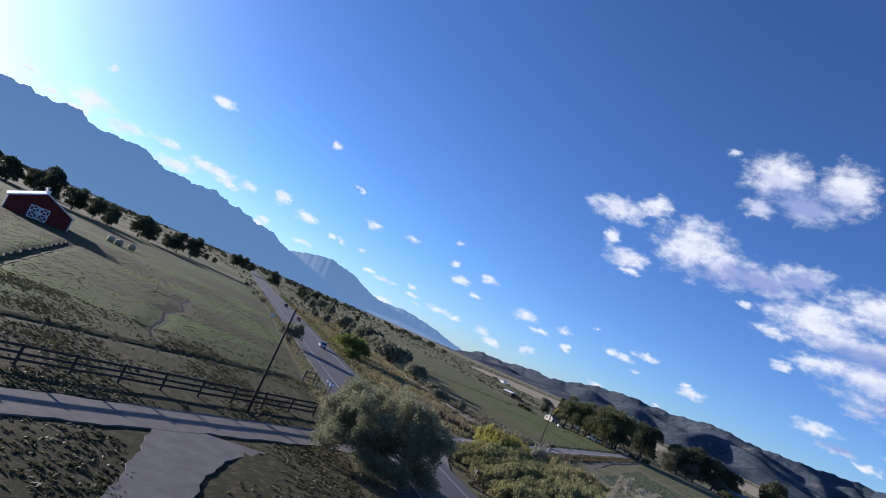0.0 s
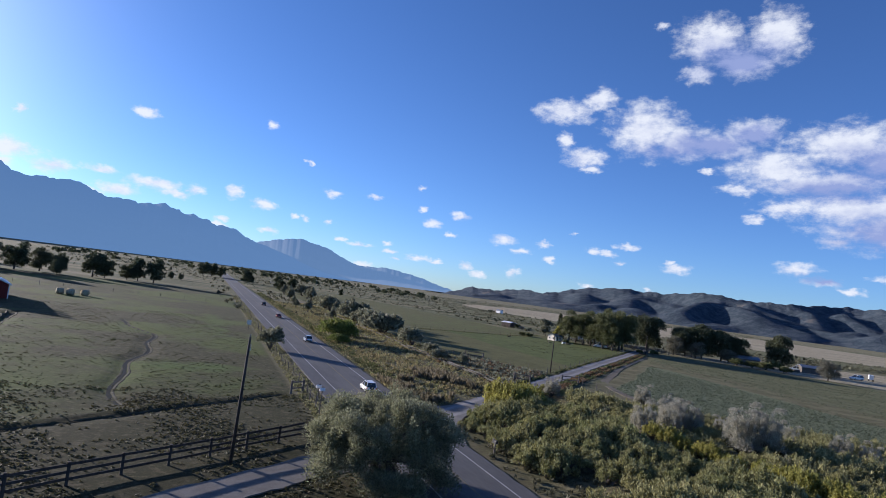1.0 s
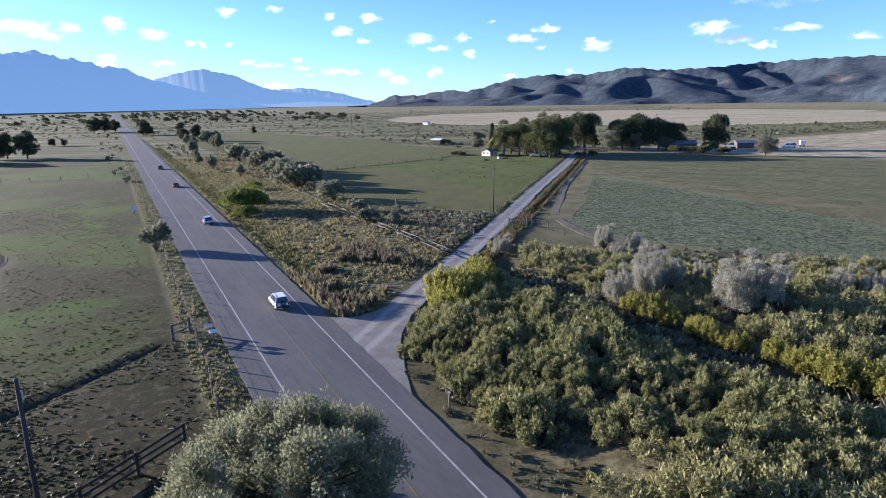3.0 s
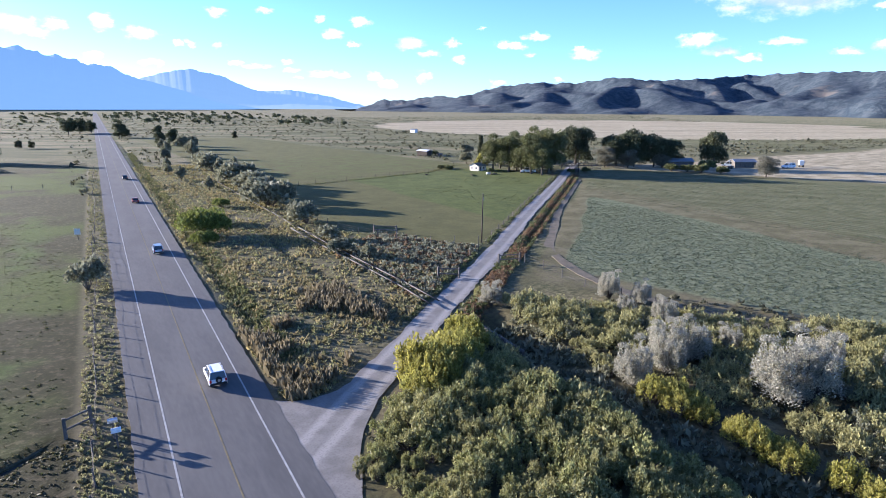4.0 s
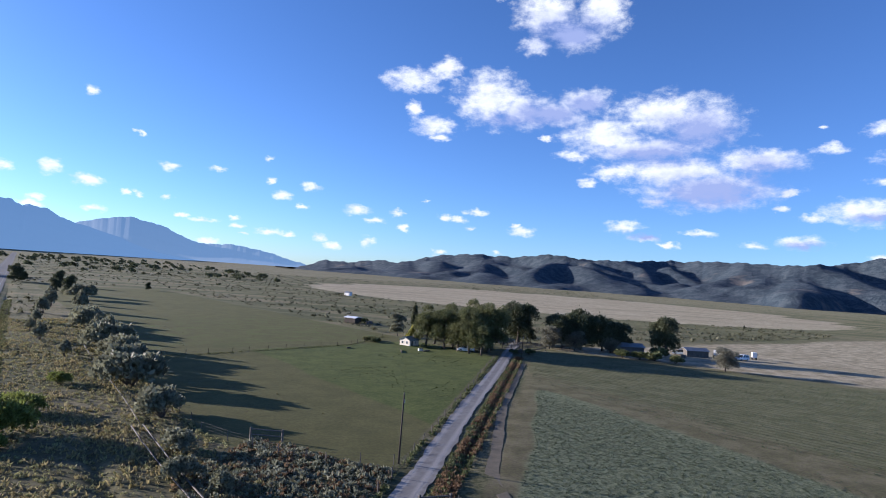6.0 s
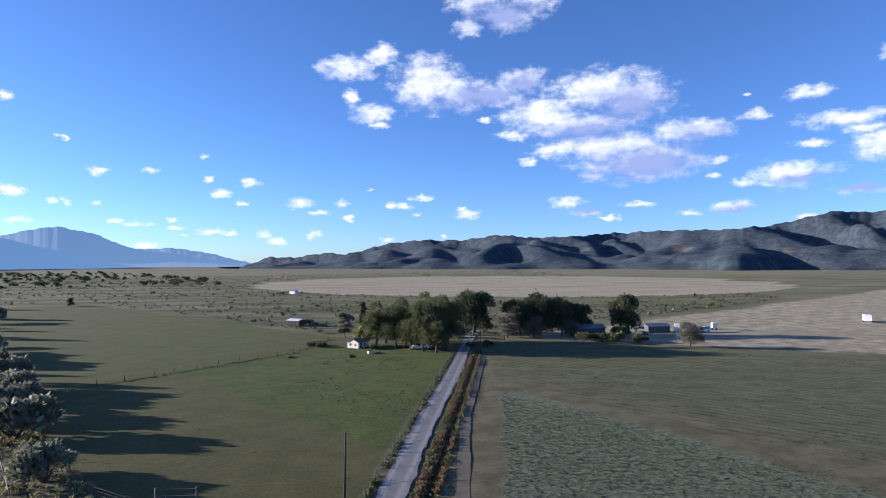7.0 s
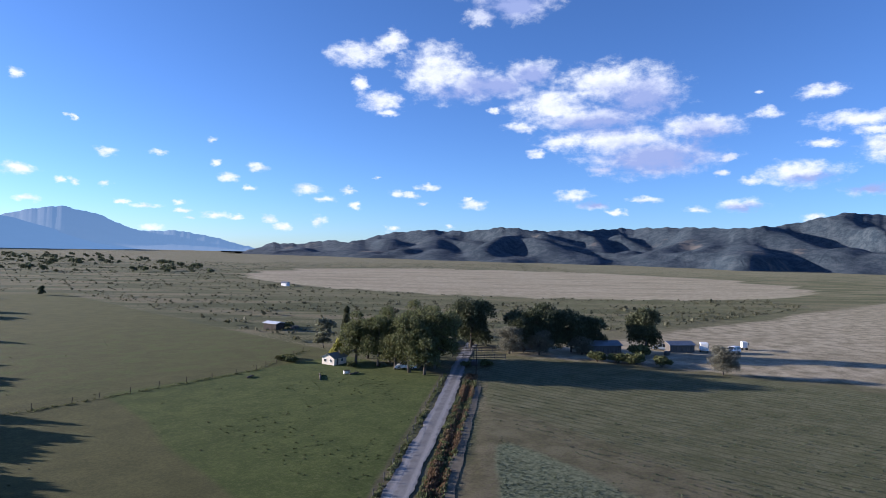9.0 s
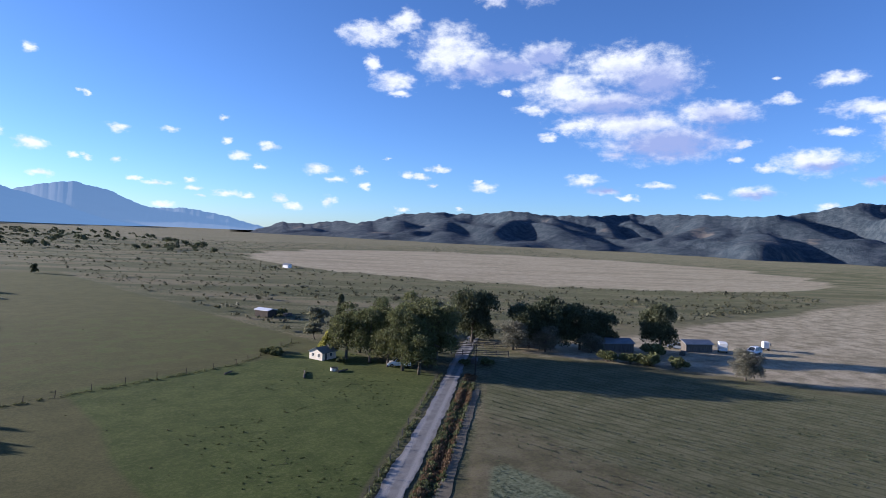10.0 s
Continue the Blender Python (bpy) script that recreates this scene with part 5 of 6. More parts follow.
def under_scrub():
    x, y = 4.5 + 50 * rng.random(), 8 + 78 * rng.random()
    return (x, y) if clear_ground(x, y) and lane_off(x, y) < -2.3 and x + 0.75 * y < 110 else (None, None)


def verge_any():
    x, y = 4 + 28 * rng.random(), 68 + 190 * rng.random() ** 1.5
    ok = clear_ground(x, y) and lane_off(x, y) > 2 and (x < 31 or y < 132 - 1.6 * (x - 31))
    return (x, y) if ok else (None, None)


def verge_patch():
    x, y = verge_any()
    return (x, y) if x is not None and float(fbm(x, y, 1.6, 3.1)) + 0.35 * float(rng.normal()) > 0.05 else (None, None)


def corner():
    x = 24 + 22 * rng.random()
    y = 0.905 * x + 72.5 + 24 * rng.random()
    return (x, y) if y < 150 - 1.9 * (x - 24) else (None, None)


def reeds():
    x, y = 6 + 13 * rng.random(), 78 + 26 * rng.random()
    ok = clear_ground(x, y) and lane_off(x, y) > 3 and float(fbm(x, y, 3.0, 2.4)) > 0.1
    return (x, y) if ok else (None, None)


def road_ditch():
    y = 88 + 240 * rng.random() ** 1.4
    return 5.6 + 2.2 * rng.random() + float(road_x(np.array(y))), y


def crop_field():
    x, y = 46 + 80 * rng.random(), 60 + 100 * rng.random()
    return (x, y) if lane_off(x, y) + 1.5 * float(fbm(x, y, 14.0, 1.0)) < -10 and x + 0.35 * (y - 80) + 1.5 * float(fbm(x, y, 14.0, 1.0)) > 52.5 and x - 78 - 0.15 * (y - 105) < 9 + 2 * float(rng.normal()) + 2 * float(fbm(x, y, 6.0, 1.1)) and y - 70 + 0.45 * (x - 52) > 1 and x + 0.35 * (y - 80) > 48 else (None, None)


def pasture_any():
    x, y = -70 + 62 * rng.random(), 82 + 180 * rng.random() ** 1.5
    return (x, y) if float(fbm(x, y, 5.0, 3.4)) + 0.5 * float(rng.normal()) > 0.3 else (None, None)


def thicket_floor():
    x, y = 6 + 50 * rng.random(), 8 + 78 * rng.random()
    return (x, y) if in_thicket(x, y) and abs(x - float(strip_x(y))) < 2.6 else (None, None)


def north_any():
    x, y = 32 + 70 * rng.random(), 112 + 150 * rng.random()
    return (x, y) if lane_off(x, y) > 4 and float(fbm(x, y, 6.0, 5.1)) + 0.6 * float(rng.normal()) > 0.5 else (None, None)


clumps("verge_weeds", "rough grass and weed clumps beside the road", 11000, verge_patch, GRASS_MIX, 0.05, 0.16, 7, 0.6, 0.7)
clumps("verge_herbs", "low dark green weeds in rough grass", 4600, verge_any, LEAF_WILLOW, 0.08, 0.3, 12, 0.5, 0.7)
clumps("corner_weeds", "grey-brown sagebrush clumps at the field corner", 1500, corner, LEAF_GREY, 0.12, 0.42)
clumps("corner_rust", "rusty brown weeds at the field corner", 900, corner, LEAF_RUST, 0.1, 0.36)
clumps("ditch_weeds", "dark green weeds along the roadside ditch", 3800, road_ditch, LEAF_COTTON, 0.1, 0.36, 12, 0.5, 0.7)
clumps("crop_clumps", "low grey-green crop plants over a flat field", 17000, crop_field, LEAF_CROP, 0.06, 0.16, 6, 0.5, 0.2, 0.32)
clumps("pasture_clumps", "scattered dark weeds in a grazed pasture", 160, pasture_any, GRASS_GRAZED, 0.08, 0.2, 12, 0.4, 0.1, 0.4)
def field_line():
    x = 31 + 76 * rng.random()
    return x + 0.3 * rng.normal(), float(np.interp(x, (29, 53, 87, 105), (188, 192.3, 201.5, 216))) + 0.35 * rng.normal()


clumps("fence_weeds", "dark weeds along a low field fence", 520, field_line, LEAF_COTTON, 0.06, 0.22)
clumps("field_weeds", "sparse weeds in the green field", 120, north_any, GRASS_GRAZED, 0.08, 0.24, 14, 0.4, 0.1, 0.25)
clumps("strip_weeds", "low weeds in an open ditch through scrub", 1500, thicket_floor, LEAF_GREY, 0.2, 0.55)
tufts("brown_reeds", "tall brown reeds beside the road", 800, reeds, REED_BROWN, 0.4, 1.1, 6, 0.25)
tufts("verge_grass", "dry grass stems standing in the verge", 5000, verge, GRASS_DRY, 0.12, 0.5)
clumps("lane_weeds", "rusty weeds on the bank of the lane", 4600, lane_side, LEAF_RUST, 0.1, 0.34, 12, 0.5, 0.8)
tufts("pasture_tufts", "short dry grass tufts on a bare pasture", 16000, near_west, GRASS_GRAZED, 0.03, 0.13, 4)
clumps("roadside_grass", "uncut dry grass along a wire fence", 3200, road_west, GRASS_MIX, 0.05, 0.2, 9, 0.6, 0.8)
clumps("scrub_undergrowth", "dark undergrowth between willow shrubs", 5000, under_scrub, LEAF_SAGE, 0.12, 0.4)
clumps("bank_weeds", "dark green weeds on the banks of the lane", 3200, lane_bank, LEAF_COTTON, 0.1, 0.34, 12, 0.5, 0.7)
clumps("swath_rows", "thin dark rows of raked stubble in a field", 8000, swath, LEAF_CROP, 0.06, 0.17, 6)
clumps("grass_dashes", "darker grass growing in short lines in a field", 420, green_dashes, GRASS_PASTURE, 0.08, 0.22, 14, 0.4, 0.0, 0.2)


def grazed():
    x, y = -62 + 55 * rng.random(), 76 + 90 * rng.random() ** 1.3
    return (x, y) if clear_ground(x, y) and abs(x - float(stream_x(y))) > 1.5 and float(fbm(x, y, 3.2, 2.9)) + 0.5 * float(rng.normal()) > 0.0 else (None, None)


clumps("pasture_grass", "short uneven grass clumps over a grazed pasture", 7500, grazed, GRASS_PASTURE, 0.05, 0.18, 9, 0.4, 0.0, 0.1)


# ---- fences, poles and pipes ----
def post_mesh(name, w, h, mat):
    bm = bmesh.new()
    box(bm, -w / 2, w / 2, -w / 2, w / 2, -0.3, h, w * 0.12)
    return mesh_of(bm, name, mat)


def rail_between(name, p, q, w, h, mat, parent):
    """A board from p to q, set on edge."""
    p, q = Vector(p), Vector(q)
    d = q - p
    bm = bmesh.new()
    box(bm, 0, d.length, -w / 2, w / 2, -h / 2, h / 2, min(w, h) * 0.15)
    ob = part(name, bm, mat, parent)
    ob.matrix_world = Matrix.Translation(p) @ d.to_track_quat("X", "Z").to_matrix().to_4x4()
    return ob


def rail_fence(name, label, spots, height, rails, mat, pw=0.16, rw=0.05, rh=0.15):
    """Posts at the spots with boards between them."""
    root = thing(name, label, "fence")
    pm = post_mesh("post", pw, height, mat)
    for i, (x, y) in enumerate(spots):
        ob = new("post", pm)
        ob.parent = root
        ob.matrix_world = pose(x, y, ground_z(x, y), float(rng.normal()) * 1.2, float(rng.normal()) * 1.2, float(rng.random()) * 8)
        if i:
            a, b = spots[i - 1], spots[i]
            for k in rails:
                rail_between("rail", (a[0], a[1], ground_z(*a) + k + 0.02 * float(rng.normal())), (b[0], b[1], ground_z(*b) + k + 0.02 * float(rng.normal())), rw, rh, mat, root)
    return root


def wire_fence(name, label, spots, height=1.15, mat=None, wires=(0.4, 0.75, 1.05)):
    """Thin posts with strands of wire."""
    mat = mat or GREY_WOOD
    root = thing(name, label, "fence")
    pm = post_mesh("post", 0.085, height, mat)
    for i, (x, y) in enumerate(spots):
        ob = new("post", pm)
        ob.parent = root
        ob.matrix_world = pose(x, y, ground_z(x, y), float(rng.normal()) * 3, float(rng.normal()) * 3, float(rng.random()) * 90)
    for k in wires:
        bm = bmesh.new()
        for a, b in zip(spots, spots[1:]):
            rod(bm, (a[0], a[1], ground_z(*a) + k), (b[0], b[1], ground_z(*b) + k), 0.007, n=3)
        part("wire", bm, WIRE, root)
    return root


def along(p, q, step, wob=0.15):
    n = max(1, round(math.hypot(q[0] - p[0], q[1] - p[1]) / step))
    return [(p[0] + (q[0] - p[0]) * i / n + wob * float(rng.normal()), p[1] + (q[1] - p[1]) * i / n + wob * float(rng.normal())) for i in range(n + 1)]


xs = [-52 + 2.42 * i for i in range(19)]
rail_fence("rail_fence", "dark three-rail wooden fence along the drive", [(x, float(fence_y(x))) for x in xs], 1.25, (0.35, 0.72, 1.1), DARK_WOOD)
wire_fence("road_fence", "wire fence on grey posts along the road", along((-6.4, 68), (-5.3, 82), 3.0) + along((-5.2, 85), (-2.8, 150), 4.0)[1:] + along((-2.6, 154), (1.6, 262), 6.0))
wire_fence("pasture_fence", "thin wire fence crossing the pasture", along((-4.9, 214.0), (-102.2, 214.7), 6.0))
wire_fence("field_fence", "low fence dividing the green field", along((29, 188), (53, 192.3), 5.0) + along((57, 193.5), (87, 201.5), 5.0) + along((90, 204), (105, 216), 5.0), 1.1, DARK_WOOD, (0.3, 0.6, 0.9))
wire_fence("lane_fence", "wire fence on short posts beside the lane", along((36, 104.9), (113, 174.5), 4.5), 1.1)
wire_fence("hedge_fence", "wire fence around the field corner", along((31, 152), (31, 134), 4.0) + along((32.5, 129), (37, 119), 4.0) + along((39, 117.5), (45, 114.6), 4.0), 1.1)
wire_fence("south_fence", "wire fence on grey posts along the scrub field", along((43.6, 102), (42.6, 90), 4.0) + along((43, 85), (46, 71), 4.0), 1.1)
rail_fence("yard_fence", "weathered corral fence at the farm gate", along((129.2, 189.7), (139.1, 182.3), 2.6, 0.05), 1.3, (0.4, 0.8, 1.15), GREY_WOOD)
rail_fence("corral_fence", "weathered corral fence behind the farm trees", along((132.6, 199.2), (143.7, 191.0), 2.6, 0.05) + along((143.7, 191.0), (151.6, 184.3), 2.6, 0.05)[1:], 1.3, (0.4, 0.8, 1.15), GREY_WOOD)


def brace(name, label, p, q):
    """Two stout posts with rails: a fence brace."""
    return rail_fence(name, label, [p, q], 1.35, (0.55, 1.15), GREY_WOOD, 0.2, 0.09, 0.12)


brace("fence_brace", "stout wooden fence brace at the ditch crossing", (-5.6, 83.6), (-7.0, 82.6))
brace("fence_brace", "grey wooden fence brace beside the lane", (30.4, 101.5), (32.4, 100.1))
brace("fence_brace", "grey wooden fence brace beside the lane", (40.4, 103.2), (42.9, 102.1))
brace("fence_brace", "grey wooden fence brace in the field corner", (34.9, 128.6), (37.7, 126.3))


def utility_pole(x, y, h, turn, label):
    root = thing("utility_pole", label, "utility pole", "utility poles")
    bm = bmesh.new()
    rod(bm, (0, 0, -0.5), (0, 0, h), 0.115, 0.075, 10)
    part("shaft", bm, POLE_WOOD, root, smooth=True)
    bm = bmesh.new()
    rod(bm, (0, 0, h - 0.02), (0, 0, h + 0.16), 0.045, 0.03, 8)
    part("insulator", bm, PORCELAIN, root, "small dull brown porcelain insulator")
    bm = bmesh.new()
    box(bm, 0.08, 0.14, -0.03, 0.03, h - 0.9, h - 0.5, 0.01)
    part("bracket", bm, GALVANISED, root)
    root.matrix_world = pose(x, y, ground_z(x, y), 0, 0.6, turn)
    return root


utility_pole(-14.5, 59.8, 8.0, 10, "bare dark wooden utility pole beside a rail fence")
utility_pole(45.6, 114.4, 7.2, -40, "bare dark wooden utility pole beside the lane")
utility_pole(119.9, 172.4, 6.0, -40, "dark wooden utility pole at the farm gate")
utility_pole(134.2, 195.0, 7.0, -40, "dark wooden utility pole in the farmyard")


def pipe_line(name, label, pts, r, mat):
    root = thing(name, label, "pipe")
    for a, b in zip(pts, pts[1:]):
        bm = bmesh.new()
        za, zb = ground_z(*a) + r + 0.38, ground_z(*b) + r + 0.38
        rod(bm, (a[0], a[1], za), (b[0], b[1], zb), r, n=8)
        rod(bm, (b[0], b[1], zb), (b[0] + (b[0] - a[0]) * 0.02, b[1] + (b[1] - a[1]) * 0.02, zb), r * 1.35, n=8)
        part("pipe_length", bm, mat, root, smooth=True)
    return root


pipe_line("irrigation_pipe", "long pale irrigation pipe lying in rough grass", [(24.2 + 0.2 * math.sin(i), 92.5 + 7.4 * i) for i in range(7)], 0.07, PALE_PIPE)
pipe_line("irrigation_pipe", "long pale irrigation pipe lying in rough grass", [(25.3 + 0.15 * math.sin(i + 1), 93 + 7.3 * i) for i in range(7)], 0.075, PALE_PIPE)
pipe_line("irrigation_pipe", "pale irrigation pipe running up a shrub row", [(25.2 + 0.2 * i + 0.2 * math.sin(i * 0.7), 138 + 7.4 * i) for i in range(10)], 0.06, PALE_PIPE)
pipe_line("culvert_pipe", "grey pipe crossing the scrub beside the lane", [(24.3 + 0.55 * i, 88.0 - 2.6 * i) for i in range(4)], 0.2, GREY_WOOD)


def mailbox(x, y, turn, label, mat):
    root = thing("mailbox", label, "mailbox", "mailboxes")
    bm = bmesh.new()
    box(bm, -0.05, 0.05, -0.05, 0.05, -0.2, 1.05, 0.01)
    part("post", bm, GREY_WOOD, root)
    bm = bmesh.new()
    prism(bm, [(-0.12, 1.05), (0.12, 1.05), (0.12, 1.22), (0.08, 1.3), (0, 1.33), (-0.08, 1.3), (-0.12, 1.22)], -0.27, 0.27)
    b = part("box", bm, mat, root)
    bm = bmesh.new()
    box(bm, 0.05, 0.17, 0.122, 0.135, 1.2, 1.42, 0.003)
    part("flag", bm, PLASTIC, b)
    root.matrix_world = pose(x, y, ground_z(x, y), 0, 0, turn)


mailbox(5.6, 61.8, 90, "black mailbox on a post at the scrub's edge", PLASTIC)
mailbox(-4.4, 80.0, 0, "pale metal mailbox on a post by the road", WHITE_PAINT)
mailbox(-4.5, 81.2, 0, "dark mailbox on a post by the road", GALVANISED)


def field_sign(x, y, label, w, h, top, turn):
    root = thing("field_sign", label, "sign")
    bm = bmesh.new()
    box(bm, -0.04, 0.04, -0.04, 0.04, -0.2, top, 0.008)
    part("post", bm, GREY_WOOD, root)
    bm = bmesh.new()
    box(bm, -w / 2, w / 2, -0.07, -0.045, top - h, top, 0.01)
    part("panel", bm, CREAM_WALL, root)
    root.matrix_world = pose(x, y, ground_z(x, y), 0, 0, turn)


field_sign(-5.0, 146.2, "plain white panel on a post inside the fence", 0.9, 0.9, 1.7, -25)
field_sign(30.4, 92.6, "small white marker on a post by the lane", 0.3, 0.3, 0.9, -30)


tl, tr = [], []
way = [(114 - 6.2 * i, 0.905 * (114 - 6.2 * i) + 69.3 - 1.3487 * (4.9 + 2.2 * max(0, (75 - 114 + 6.2 * i) / 23))) for i in range(11)] + [(48.2, 99.5), (45.8, 92), (45.2, 85), (46.6, 78), (49.2, 71.5)]
for i in range(120):
    u = i / 119 * (len(way) - 1)
    k = min(int(u), len(way) - 2)
    p, q = Vector(way[k]), Vector(way[k + 1])
    m0, m1 = (q - Vector(way[max(0, k - 1)])) / 2, (Vector(way[min(len(way) - 1, k + 2)]) - p) / 2
    f = u - k
    c = p * (2 * f ** 3 - 3 * f ** 2 + 1) + m0 * (f ** 3 - 2 * f ** 2 + f) + q * (3 * f ** 2 - 2 * f ** 3) + m1 * (f ** 3 - f ** 2)
    d = (q - p).normalized()
    w = 0.68 + edge_noise(i * 0.3, 0.06)
    tl.append((c.x - d.y * w, c.y + d.x * w))
    tr.append((c.x + d.y * w, c.y - d.x * w))
ribbon("dirt_track", tl, tr, 0.0, DIRT, "pale dirt track curving round the crop field", "track")


# ---- vehicles ----
def car(label, paint, y, x, suv=True, spare=False):
    """A car on the road, heading up the valley. Length along y, front at +y."""
    root = thing("car", label, "car", "cars on the road")
    L, Wd, H = (4.6, 1.85, 1.78) if suv else (4.7, 1.8, 1.45)
    belt = 1.02 if suv else 0.92
    bm = bmesh.new()
    prism(bm, [(-L / 2, 0.42), (-L / 2 + 0.05, belt - 0.05), (-L / 2 + 0.2, belt), (L * 0.2, belt), (L / 2 - 0.25, belt - 0.16), (L / 2, belt - 0.38), (L / 2, 0.4), (L / 2 - 0.1, 0.3), (-L / 2 + 0.1, 0.3)], -Wd / 2, Wd / 2)
    bmesh.ops.bevel(bm, geom=list(bm.edges), offset=0.07, segments=2, affect="EDGES")
    body = part("body", bm, paint, root, smooth=False)
    bm = bmesh.new()
    back = -L / 2 + (0.12 if suv else 0.75)
    rear_top = -L / 2 + (0.38 if suv else 1.35)
    v = []
    for sx in (-1, 1):
        v.append([bm.verts.new((sx * Wd * 0.47, back, belt - 0.03)), bm.verts.new((sx * Wd * 0.38, rear_top, H - 0.06)), bm.verts.new((sx * Wd * 0.38, L * 0.06, H - 0.06)), bm.verts.new((sx * Wd * 0.47, L * 0.24, belt - 0.03))])
    bm.faces.new(v[0])
    bm.faces.new(v[1][::-1])
    for i in range(4):
        j = (i + 1) % 4
        bm.faces.new((v[0][j], v[0][i], v[1][i], v[1][j]))
    part("glasshouse", bm, GLASS, root, "dark tinted windows")
    bm = bmesh.new()
    box(bm, -Wd * 0.385, Wd * 0.385, rear_top - 0.06, L * 0.07, H - 0.075, H, 0.025)
    part("roof", bm, paint, root)
    for sx in (-1, 1):
        for ya, yb in ((back, rear_top), (L * 0.24, L * 0.06), (-0.25 * L * 0.3, -0.2 * L * 0.3)):
            bm = bmesh.new()
            rod(bm, (sx * Wd * 0.472, ya, belt - 0.05), (sx * Wd * 0.383, yb, H - 0.05), 0.045, n=6)
            part("pillar", bm, paint, root)
        if suv:
            bm = bmesh.new()
            rod(bm, (sx * Wd * 0.33, rear_top + 0.1, H + 0.05), (sx * Wd * 0.33, L * 0.02, H + 0.05), 0.025, n=6)
            part("roof_rail", bm, PLASTIC, root)
        bm = bmesh.new()
        box(bm, sx * Wd * 0.49 - 0.1, sx * Wd * 0.49 + 0.1, L * 0.17, L * 0.17 + 0.12, belt - 0.02, belt + 0.14, 0.02)
        part("mirror", bm, paint, root)
        bm = bmesh.new()
        box(bm, sx * (Wd / 2 - 0.13) - 0.1, sx * (Wd / 2 - 0.13) + 0.1, -L / 2 - 0.015, -L / 2 + 0.1, belt - 0.35, belt - 0.02, 0.02)
        part("tail_lamp", bm, RED_LENS, root, "red tail lamp")
        bm = bmesh.new()
        box(bm, sx * (Wd / 2 - 0.25) - 0.17, sx * (Wd / 2 - 0.25) + 0.17, L / 2 - 0.1, L / 2 + 0.012, 0.58, 0.72, 0.02)
        part("headlamp", bm, CLEAR_LENS, root, "clear headlamp")
        for yy in (-L * 0.29, L * 0.31):
            bm = bmesh.new()
            rod(bm, (sx * (Wd / 2 - 0.22), yy, 0.34), (sx * (Wd / 2 + 0.01), yy, 0.34), 0.34, n=18)
            wheel = part("wheel", bm, RUBBER, root)
            bm = bmesh.new()
            rod(bm, (sx * (Wd / 2 - 0.02), yy, 0.34), (sx * (Wd / 2 + 0.022), yy, 0.34), 0.2, 0.17, n=12)
            part("rim", bm, ALLOY, wheel)
    bm = bmesh.new()
    box(bm, -Wd / 2 + 0.06, Wd / 2 - 0.06, -L / 2 - 0.07, -L / 2 + 0.06, 0.38, 0.6, 0.03)
    part("bumper", bm, PLASTIC if suv else paint, root)
    bm = bmesh.new()
    box(bm, -0.26, 0.26, -L / 2 - 0.075, -L / 2 - 0.068, 0.64, 0.75)
    part("number_plate", bm, WHITE_PAINT, root)
    if spare:
        bm = bmesh.new()
        rod(bm, (0.05, -L / 2 - 0.2, 0.95), (0.05, -L / 2 + 0.02, 0.95), 0.33, n=20)
        w = part("spare_wheel", bm, RUBBER, root, "black spare wheel on the tailgate")
        bm = bmesh.new()
        rod(bm, (0.05, -L / 2 - 0.215, 0.95), (0.05, -L / 2 - 0.19, 0.95), 0.16, n=12)
        part("rim", bm, ALLOY, w)
    root.matrix_world = pose(x + float(road_x(y)), y, 0.045, 0, 0, -2.1) @ Matrix.Scale(0.66, 4)


car("white off-road car with a spare wheel, on the road", WHITE_CAR, 86.4, 0.90, True, True)
car("silver-blue estate car on the road", BLUE_CAR, 131.4, 0.90, True)
car("dull red car on the road", RED_CAR, 180.7, 0.90, False)
car("dark blue car on the road", DARK_CAR, 225.3, 0.90, True)


# ---- buildings ----
def gable_house(name, label, w, d, eave, ridge, wall, roof, category="house", over=0.4):
    """A gabled building on its base; the gable ends look along -y and +y. Returns the root."""
    root = thing(name, label, category)
    bm = bmesh.new()
    a = [(-w / 2, 0), (w / 2, 0), (w / 2, eave), (0, ridge), (-w / 2, eave)]
    f = [bm.verts.new((x, -d / 2, z)) for x, z in a]
    b = [bm.verts.new((x, d / 2, z)) for x, z in a]
    bm.faces.new(f)
    bm.faces.new(b[::-1])
    for i in range(5):
        j = (i + 1) % 5
        bm.faces.new((f[j], f[i], b[i], b[j]))
    part("wall", bm, wall, root)
    s = (ridge - eave) / (w / 2)
    for sx in (-1, 1):
        bm = bmesh.new()
        x1, z1 = sx * (w / 2 + over), eave - s * over
        t = 0.14
        v = [bm.verts.new(p) for p in ((0, -d / 2 - over, ridge + 0.02), (x1, -d / 2 - over, z1 + 0.02), (x1, d / 2 + over, z1 + 0.02), (0, d / 2 + over, ridge + 0.02), (0, -d / 2 - over, ridge + 0.02 + t), (x1, -d / 2 - over, z1 + 0.02 + t), (x1, d / 2 + over, z1 + 0.02 + t), (0, d / 2 + over, ridge + 0.02 + t))]
        for q in ((0, 1, 2, 3), (7, 6, 5, 4), (0, 4, 5, 1), (1, 5, 6, 2), (2, 6, 7, 3), (3, 7, 4, 0)):
            bm.faces.new([v[k] for k in q])
        part("roof_slope", bm, roof, root)
    return root


